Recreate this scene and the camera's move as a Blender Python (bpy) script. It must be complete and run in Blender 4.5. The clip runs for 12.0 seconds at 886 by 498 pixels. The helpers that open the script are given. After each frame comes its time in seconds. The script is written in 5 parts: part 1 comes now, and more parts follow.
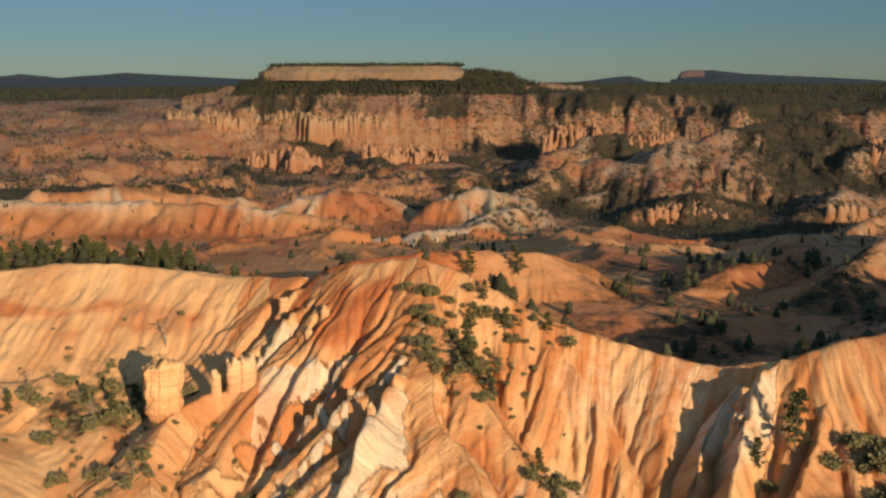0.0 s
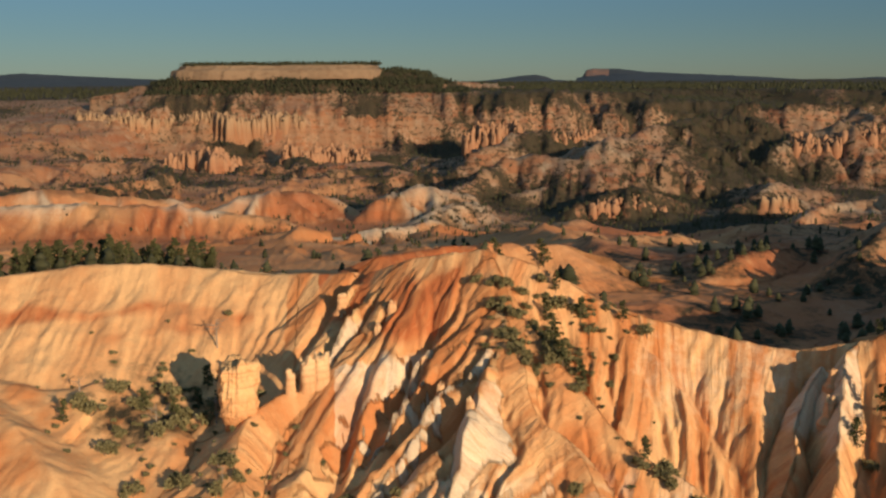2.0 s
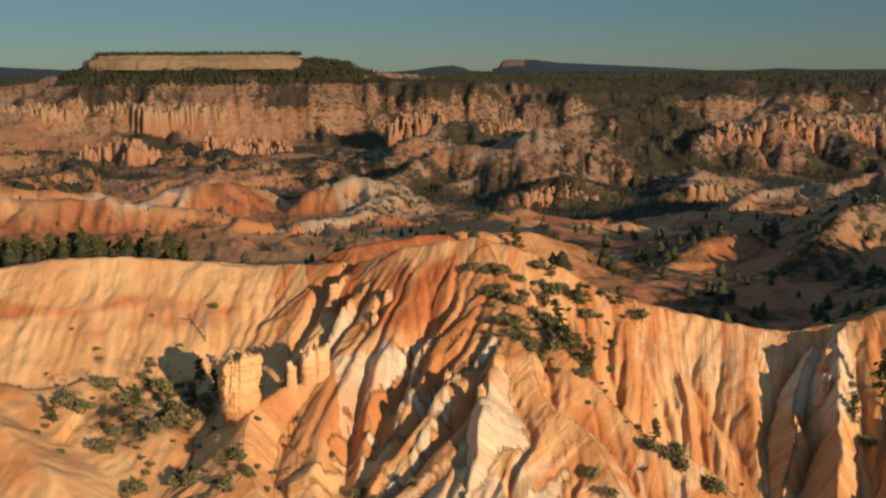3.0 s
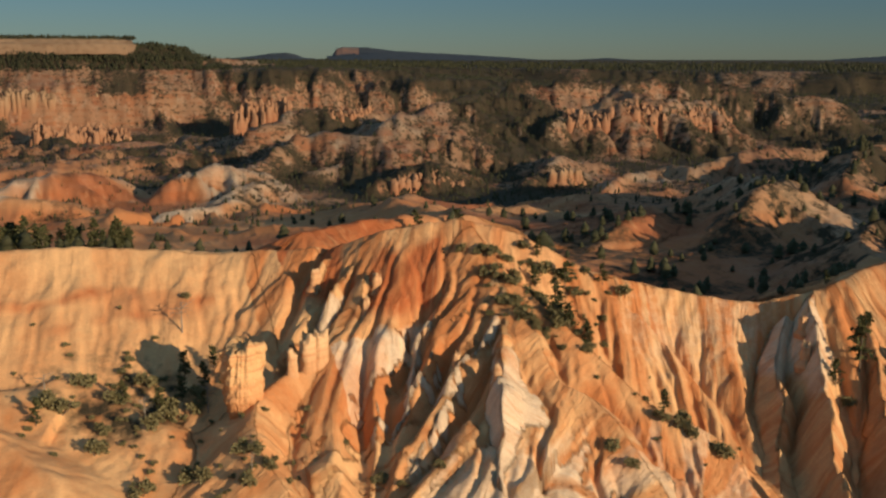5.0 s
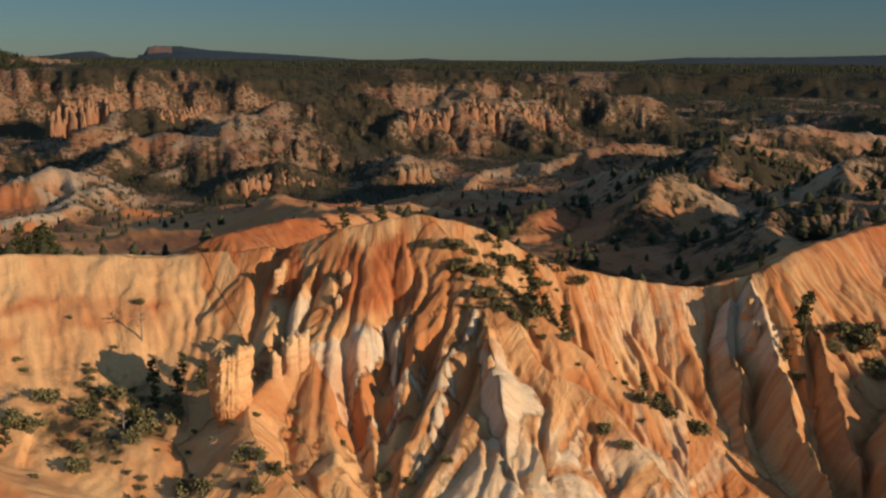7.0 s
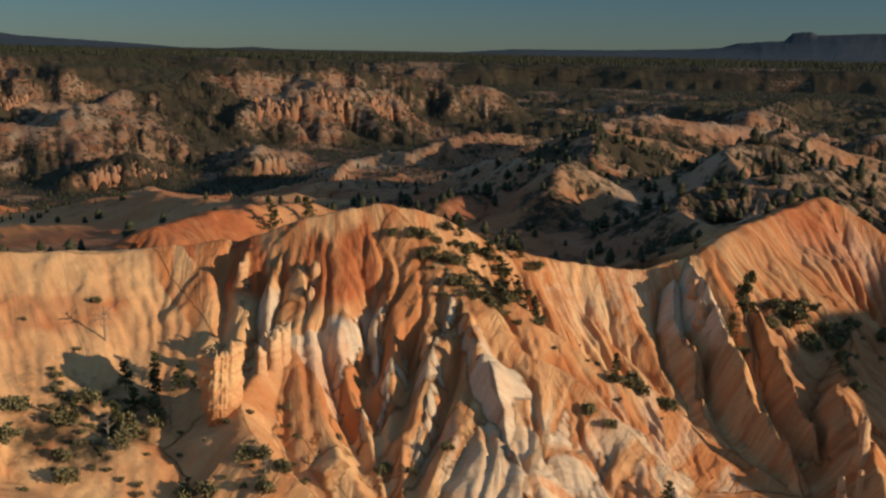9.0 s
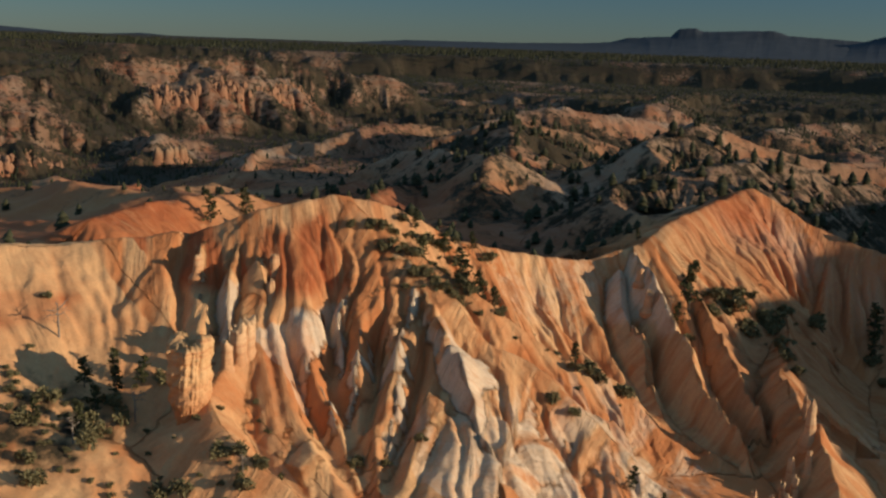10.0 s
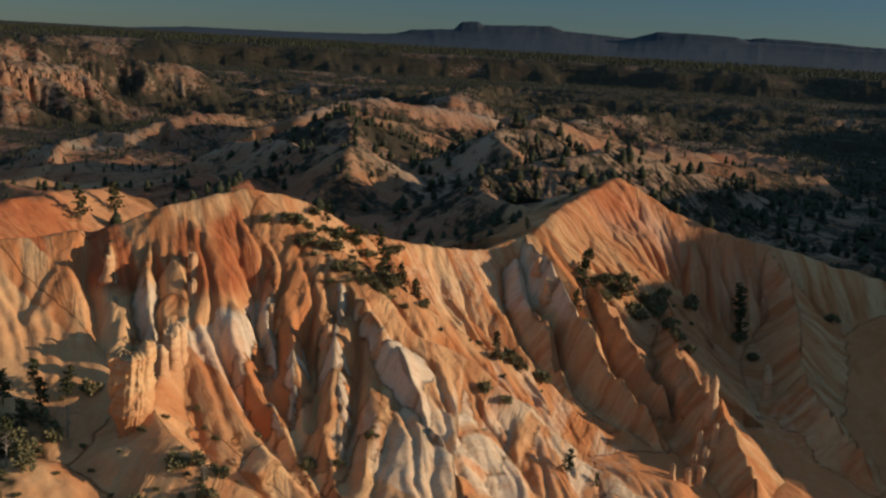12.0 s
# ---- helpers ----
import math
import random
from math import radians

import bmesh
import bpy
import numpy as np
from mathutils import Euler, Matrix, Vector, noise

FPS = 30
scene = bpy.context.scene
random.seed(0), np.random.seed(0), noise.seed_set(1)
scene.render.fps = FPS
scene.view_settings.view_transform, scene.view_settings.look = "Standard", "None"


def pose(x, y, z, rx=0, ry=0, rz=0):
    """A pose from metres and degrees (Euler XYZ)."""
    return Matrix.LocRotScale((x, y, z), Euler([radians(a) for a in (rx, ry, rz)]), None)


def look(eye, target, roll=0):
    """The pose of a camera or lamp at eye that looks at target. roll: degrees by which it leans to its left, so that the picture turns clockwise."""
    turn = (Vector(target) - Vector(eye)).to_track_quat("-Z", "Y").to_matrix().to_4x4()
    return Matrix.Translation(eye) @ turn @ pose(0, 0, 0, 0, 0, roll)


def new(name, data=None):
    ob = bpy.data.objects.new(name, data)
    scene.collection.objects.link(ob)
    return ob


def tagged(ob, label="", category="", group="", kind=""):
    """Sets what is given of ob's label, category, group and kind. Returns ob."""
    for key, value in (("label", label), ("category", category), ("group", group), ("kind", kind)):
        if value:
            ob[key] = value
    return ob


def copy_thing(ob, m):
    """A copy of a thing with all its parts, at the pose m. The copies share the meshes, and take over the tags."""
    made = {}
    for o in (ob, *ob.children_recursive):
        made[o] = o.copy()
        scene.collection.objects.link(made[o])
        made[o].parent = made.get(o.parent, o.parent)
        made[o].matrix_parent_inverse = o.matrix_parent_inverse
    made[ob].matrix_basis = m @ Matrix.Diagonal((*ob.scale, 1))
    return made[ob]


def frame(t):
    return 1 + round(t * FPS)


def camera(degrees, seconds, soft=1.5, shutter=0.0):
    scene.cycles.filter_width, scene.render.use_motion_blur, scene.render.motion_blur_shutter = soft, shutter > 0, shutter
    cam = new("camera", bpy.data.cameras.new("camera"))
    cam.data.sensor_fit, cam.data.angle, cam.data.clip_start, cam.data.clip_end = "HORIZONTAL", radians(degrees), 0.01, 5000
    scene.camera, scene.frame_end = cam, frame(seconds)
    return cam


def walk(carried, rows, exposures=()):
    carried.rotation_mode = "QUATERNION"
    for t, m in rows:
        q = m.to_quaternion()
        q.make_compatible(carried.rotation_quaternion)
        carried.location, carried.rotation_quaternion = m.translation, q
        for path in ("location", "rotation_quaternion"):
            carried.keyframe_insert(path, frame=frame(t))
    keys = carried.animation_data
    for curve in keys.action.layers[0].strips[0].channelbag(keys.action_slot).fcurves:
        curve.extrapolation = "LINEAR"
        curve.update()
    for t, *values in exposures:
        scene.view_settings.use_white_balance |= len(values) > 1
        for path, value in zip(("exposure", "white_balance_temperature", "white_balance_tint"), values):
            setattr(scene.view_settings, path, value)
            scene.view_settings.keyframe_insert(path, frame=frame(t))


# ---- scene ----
cam = camera(47.9, 12.0, soft=2.4)
METRES, EYE, TILT, LEAN, TURN = 150.0, 100.0, -9.55, 0.2, 0.0
ROWS = [
    (0.0, 0.0, 0.0, 0.0, 0.0, 0.0, -0.0),
    (0.5, -0.0476, 0.0052, -0.0023, -0.85, 0.1, 0.19),
    (1.0, -0.0946, 0.0117, -0.0044, -2.06, 0.15, 0.44),
    (1.5, -0.1411, 0.0201, -0.006, -3.55, 0.1, 0.89),
    (2.0, -0.187, 0.0271, -0.0072, -5.4, -0.08, 1.18),
    (2.5, -0.2323, 0.035, -0.0077, -7.65, -0.38, 1.52),
    (3.0, -0.2765, 0.0449, -0.008, -10.22, -0.72, 1.92),
    (5.0, -0.445, 0.097, -0.0085, -19.83, -1.79, 2.99),
    (5.5, -0.4847, 0.113, -0.008, -22.23, -1.97, 3.36),
    (6.0, -0.5228, 0.1304, -0.0069, -24.77, -2.13, 3.78),
    (6.5, -0.5598, 0.1489, -0.0054, -27.55, -2.29, 4.13),
    (7.0, -0.5954, 0.1687, -0.0035, -30.26, -2.45, 4.33),
    (9.0, -0.7213, 0.2586, 0.0072, -40.15, -3.82, 5.02),
    (9.5, -0.7491, 0.2833, 0.0109, -43.2, -4.38, 4.93),
    (10.0, -0.7741, 0.3091, 0.0141, -46.31, -4.88, 4.8),
    (10.5, -0.798, 0.3363, 0.0177, -49.59, -5.38, 4.63),
    (11.0, -0.8196, 0.3667, 0.0215, -53.08, -5.85, 4.82),
    (11.5, -0.8391, 0.3993, 0.0253, -56.41, -6.26, 4.85),
    (12.0, -0.858, 0.4294, 0.0286, -58.66, -6.49, 4.92),
]
walk(cam, [(t, pose(0, 0, EYE, TILT, LEAN, TURN) @ pose(METRES * x, METRES * y, METRES * z, 90 + pitch, roll, yaw)) for t, x, y, z, yaw, pitch, roll in ROWS],
     [(0.0, 0.26, 6850, 10), (3.0, 0.18, 6850, 10), (5.5, 0.03, 6700, 10), (9.5, -0.11, 6200, 10), (12.0, -0.20, 6100, 10)])

# ---- world and sun ----
SUN_AZ, SUN_EL = 152.5, 12.0          # degrees clockwise from +y, and above the horizon
world = bpy.data.worlds.new("sky")
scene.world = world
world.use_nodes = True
wn = world.node_tree.nodes
sky = wn.new("ShaderNodeTexSky")
sky.sky_type, sky.sun_disc = "NISHITA", False
sky.sun_elevation, sky.sun_rotation = radians(SUN_EL), radians(SUN_AZ)
sky.altitude, sky.air_density, sky.dust_density, sky.ozone_density = 2400, 1.2, 0.45, 3.8
wn["Background"].inputs["Strength"].default_value = 0.076
# sky dimmed towards the horizon, brightened and warmed overhead as added fill light
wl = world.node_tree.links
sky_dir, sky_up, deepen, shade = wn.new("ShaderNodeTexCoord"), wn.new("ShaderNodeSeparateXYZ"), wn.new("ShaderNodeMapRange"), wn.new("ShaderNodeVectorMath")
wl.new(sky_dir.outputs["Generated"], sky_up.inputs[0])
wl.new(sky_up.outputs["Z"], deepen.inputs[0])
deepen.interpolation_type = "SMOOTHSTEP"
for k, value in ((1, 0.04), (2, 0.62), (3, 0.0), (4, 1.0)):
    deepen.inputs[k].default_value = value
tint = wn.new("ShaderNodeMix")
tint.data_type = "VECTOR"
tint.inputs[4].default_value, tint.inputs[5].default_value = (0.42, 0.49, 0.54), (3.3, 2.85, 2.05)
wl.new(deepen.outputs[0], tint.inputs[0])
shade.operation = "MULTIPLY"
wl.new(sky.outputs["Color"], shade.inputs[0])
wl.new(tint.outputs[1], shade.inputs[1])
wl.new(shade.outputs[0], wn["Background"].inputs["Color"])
sun_data = bpy.data.lights.new("sun", "SUN")
sun_data.energy, sun_data.angle, sun_data.color = 5.0, radians(0.53), (1.0, 0.80, 0.55)
sun = new("sun", sun_data)
az, el = radians(SUN_AZ), radians(SUN_EL)
sun.matrix_world = look((0, 0, 0), (-math.sin(az) * math.cos(el), -math.cos(az) * math.cos(el), -math.sin(el)))
sun.location = (60, -120, 400)


# ---- number noise ----
def lattice(h):
    """Random numbers from 0 to 1 for mixed whole numbers."""
    h = h & np.uint32(0x7FFFFFFF)
    h = ((h ^ (h >> np.uint32(13))) * np.uint32(1274126177)) & np.uint32(0x7FFFFFFF)
    return ((h ^ (h >> np.uint32(16))) & np.uint32(0xFFFF)) / 65535.0


def vnoise(x, y, seed=0):
    """Smooth noise from 0 to 1 with cells one unit wide."""
    x, y = np.atleast_1d(np.asarray(x, float)), np.atleast_1d(np.asarray(y, float))
    ix, iy = np.floor(x), np.floor(y)
    fx, fy = x - ix, y - iy
    ux, uy = fx * fx * fx * (fx * (fx * 6 - 15) + 10), fy * fy * fy * (fy * (fy * 6 - 15) + 10)
    ax = ix.astype(np.int32).view(np.uint32) * np.uint32(374761393) + np.uint32(seed * 974711)
    ay = iy.astype(np.int32).view(np.uint32) * np.uint32(668265263)
    bx, by = ax + np.uint32(374761393), ay + np.uint32(668265263)
    a, b, c, d = lattice(ax + ay), lattice(bx + ay), lattice(ax + by), lattice(bx + by)
    return (a + (b - a) * ux) * (1 - uy) + (c + (d - c) * ux) * uy


def fbm(x, y, octaves=4, seed=0, gain=0.5):
    total, amp, norm = 0.0, 1.0, 0.0
    for i in range(octaves):
        total = total + amp * vnoise(x * 2 ** i + 17.3 * i, y * 2 ** i - 9.1 * i, seed + i)
        norm += amp
        amp *= gain
    return total / norm


def ridged(x, y, octaves=4, seed=0, gain=0.5):
    """Sharp crests at 1, rounded floors at 0."""
    total, amp, norm = 0.0, 1.0, 0.0
    for i in range(octaves):
        n = 1 - np.abs(2 * vnoise(x * 2 ** i + 31.7 * i, y * 2 ** i + 5.3 * i, seed + i) - 1)
        total = total + amp * n * n
        norm += amp
        amp *= gain
    return total / norm


def step(a, b, v):
    u = np.clip((v - a) / (b - a), 0, 1)
    return u * u * (3 - 2 * u)


def smax(a, b, r):
    """The larger of two heights, with the crease rounded over about r metres."""
    u = np.clip(0.5 + 0.5 * (a - b) / r, 0, 1)
    return b + (a - b) * u + r * u * (1 - u)


# ---- the shape of the land ----
def spline(points, n=6):
    """Points of a smooth line through the given ones."""
    p = np.array(points, float)
    p = np.vstack([2 * p[0] - p[1], p, 2 * p[-1] - p[-2]])
    out = []
    for i in range(1, len(p) - 2):
        for u in np.arange(n) / n:
            out.append(0.5 * (2 * p[i] + (p[i + 1] - p[i - 1]) * u + (2 * p[i - 1] - 5 * p[i] + 4 * p[i + 1] - p[i + 2]) * u * u
                              + (3 * p[i] - p[i - 1] - 3 * p[i + 1] + p[i + 2]) * u ** 3))
    return np.array(out + [p[-2]])


def nearest(x, y, line):
    """Distance to a line, signed (left of its run is positive), the crest's height there, and the way along it."""
    a, v = line[:-1], line[1:] - line[:-1]
    size2 = v[:, 0] ** 2 + v[:, 1] ** 2 + 1e-12
    best, which = np.full(x.shape, 1e18), np.zeros(x.shape, np.int32)
    for k in range(len(a)):
        ex, ey = x - a[k, 0], y - a[k, 1]
        u = np.clip((ex * v[k, 0] + ey * v[k, 1]) / size2[k], 0, 1)
        ex -= u * v[k, 0]
        ey -= u * v[k, 1]
        d2 = ex * ex + ey * ey
        m = d2 < best
        np.copyto(best, d2, where=m)
        which[m] = k
    ex, ey, vx, vy = x - a[which, 0], y - a[which, 1], v[which, 0], v[which, 1]
    u = np.clip((ex * vx + ey * vy) / size2[which], 0, 1)
    run = np.concatenate([[0], np.cumsum(np.sqrt(size2))])
    return np.sqrt(best), np.where(vx * ey - vy * ex > 0, 1.0, -1.0), a[which, 2] + u * v[which, 2], run[which] + u * np.sqrt(size2[which])


# crest lines of the near ridge: points, slopes left and right of the run, flute width and depth on both sides, reach
MAIN_CREST = [(-170, 190, 42), (-140, 200, 48.5), (-118, 205, 55), (-97, 206, 60.6), (-76, 205, 62.5), (-58, 202, 62), (-40, 197, 61.5), (-26, 188, 63), (-13, 180, 67.6),
              (-3, 175.5, 68.3), (7, 171, 65), (17, 166.5, 60), (32, 162.5, 56), (44, 157.5, 54.3), (50, 154.5, 55.2), (55, 151.5, 57.2), (65, 152, 60.2), (75, 152.5, 61.4), (89, 152.5, 63),
              (101, 151.5, 64.6), (104, 145, 61), (106.5, 138, 57), (109.5, 128, 53.5), (113, 118, 51.3), (119, 109, 48.4), (126, 96, 45), (134, 78, 40)]
# broad spurs of the near ridge, each with the number that its rock goes by
SPURS = [
    (2, [(-3, 174, 67.5), (-1.5, 164, 62.5), (1.5, 156, 58.2), (4.3, 149.8, 54.3), (8.7, 144.4, 49.2), (13.8, 137.8, 44.2), (21.5, 133, 39.8), (26, 123, 33), (30, 113, 27.5)], 0.95, 0.5, 2.2, 0.6),
    (3, [(-3.5, 167, 63), (-3.2, 155, 57.5), (-2.3, 150.4, 54.8), (-0.3, 143, 49.3), (3.5, 138, 46), (6, 130, 40.5), (9, 118, 32), (11, 106, 26)], 0.5, 0.42, 1.8, 0.6),
    (7, [(-20, 177, 61.2), (-23.7, 172.8, 59.2), (-25, 169.2, 55.6), (-28, 165.5, 52.2), (-32.5, 162.8, 50.3), (-38.5, 160.3, 48.6), (-43.2, 157.2, 47.2), (-45.2, 153.6, 45.8), (-46, 149, 44.2),
         (-45.5, 145.2, 42.6), (-42, 134, 36.5), (-40, 120, 29)], 0.72, 0.62, 1.9, 0.4),
    (9, [(-112, 186, 53.5), (-98, 174, 49.5), (-84, 162, 46.5), (-74, 150, 42.5), (-64, 138, 37), (-58, 122, 30)], 0.45, 0.6, 3.2, 0.2),
    (10, [(-128, 192, 53), (-105, 184, 49.5), (-82, 174, 46.9), (-70, 175, 47), (-63, 168, 44.3), (-57, 160, 42), (-52, 150, 38.5), (-48, 140, 33.5)], 0.42, 0.35, 3.2, 0.16),
    (12, [(92, 152, 62.5), (85, 142, 53), (78, 132, 45.6), (70, 127, 43.6), (61, 122.5, 42.4), (50, 117, 41), (45.6, 115.5, 40), (37, 105.5, 36.2), (27, 96, 28)], 0.85, 1.05, 2.0, 0.8),
    (13, [(113, 118, 51), (101, 108, 45), (88, 103, 40), (69, 97, 33.5), (52, 82, 26)], 0.75, 0.75, 2.4, 0.9),
    (14, [(128, 92, 44), (116, 78, 38), (100, 64, 31)], 0.7, 0.7, 2.4, 0.9),
]
# ravines between the fins: bottom lines and the steepness of their banks
RAVINES = [
    ([(-25.2, 163.5, 50.6), (-27.6, 157.5, 45.2), (-29.2, 152, 41), (-30.8, 146, 37.6), (-33.5, 138, 33.6)], 1.25),
    ([(-15.5, 164.5, 54), (-19, 160, 49), (-23.2, 155, 44), (-25.3, 151, 41.2), (-27.6, 145.5, 38.4), (-30.8, 139.5, 35), (-34.5, 131, 31.5)], 1.15),
    ([(-11, 156, 54), (-15.5, 153.2, 48), (-20, 149, 43.4), (-25.5, 145, 38.8)], 1.4),
    ([(-9.3, 149.2, 51), (-12.6, 146, 46.6), (-17.5, 142.6, 42.4), (-23, 139.6, 39), (-30, 136, 35)], 1.0),
    ([(-23.5, 178.5, 60.4), (-27.2, 177.6, 56.6), (-31, 172.8, 51.5), (-35.5, 167.3, 47), (-40, 163, 45)], 1.15),
    ([(-26, 188.5, 61), (-30.5, 184.5, 56.6), (-34.5, 178, 52.4), (-39, 171, 48)], 0.95),
    ([(20, 162, 54.5), (26, 156, 47.6), (29, 150, 43), (29.6, 142, 37.4), (28.6, 131, 33), (27, 121, 29)], 0.8),
    ([(46, 152, 53), (41.8, 148.5, 48.6), (38, 147, 45), (32.5, 141, 38.6)], 1.0),
    ([(52, 148, 53), (50, 141, 48.4), (46, 134, 43.2), (40, 124, 37), (34, 112, 30)], 0.75),
]
# thin fins of pale rock: sharp crests, steep on the shaded side
FINS = [
    (4, [(-4.5, 158, 57.6), (-7.0, 151.5, 54.8), (-8.6, 147, 52.3), (-11.3, 140.8, 50.2), (-13.2, 136.5, 46.6), (-15.7, 131, 41.4), (-19, 122, 34), (-22, 112, 28)], 0.55, 2.1, 1.5, 1.0),
    (5, [(-6.8, 154.6, 56.8), (-11, 151.6, 53.2), (-14, 150, 51.3), (-17.3, 147.8, 49.2), (-19, 145.3, 45.2), (-23, 142.2, 41.6), (-27.5, 138.5, 37.6)], 1.2, 1.9, 1.4, 0.45),
    (6, [(-9.5, 158.2, 56.6), (-13.7, 158, 54.8), (-17.2, 155, 51.4), (-20.9, 151.6, 48.2), (-24, 149.4, 43.6), (-26.8, 147.4, 39.6)], 1.3, 1.9, 1.4, 0.45),
    (15, [(-10, 163.4, 58.6), (-14.3, 161.8, 55.6), (-16.6, 161.1, 54.2), (-19.2, 157.6, 49.8), (-22.6, 153.4, 44.2)], 1.3, 1.9, 1.3, 0.4),
    (8, [(-17.5, 173, 60.4), (-21.6, 170.7, 57.4), (-23.2, 163.3, 52.4), (-26.0, 156.7, 47.8), (-26.7, 152.7, 44.2), (-28.2, 148.3, 41), (-30, 142.5, 37)], 1.15, 2.0, 1.5, 0.5),
    (16, [(-21, 181, 63), (-25.5, 177, 60), (-28.2, 174.6, 58.8), (-31, 170.4, 54), (-34, 166.4, 50.6)], 1.3, 1.9, 1.4, 0.45),
    (17, [(-22.5, 187, 63.4), (-27.6, 182.8, 60.6), (-30.2, 178.6, 56.6), (-34, 173, 51.6), (-39, 166.5, 46.8)], 1.2, 1.8, 1.5, 0.45),
    (19, [(-31, 190, 60.5), (-34.5, 184, 56), (-38, 177, 51), (-41.5, 170, 47)], 0.8, 1.3, 1.6, 0.35),
    (11, [(53.5, 153, 56.4), (48.6, 147.4, 55), (45.7, 141.8, 52), (42, 136, 46.4), (39, 130.8, 43), (35.5, 124, 37.6), (31, 114, 31.5)], 1.5, 1.5, 1.5, 0.6),
    (18, [(46.5, 150.5, 53.4), (41.5, 146.6, 48.2), (38.6, 143.4, 45.4), (36.2, 138, 42.2), (32.6, 134, 37.4), (29, 129, 33.5)], 1.2, 1.0, 1.6, 0.5),
    (20, [(60, 147, 54), (54, 138, 49.4), (49, 130, 44.6), (43, 122, 39.6), (36, 112, 33)], 0.8, 1.3, 1.6, 0.6),
]
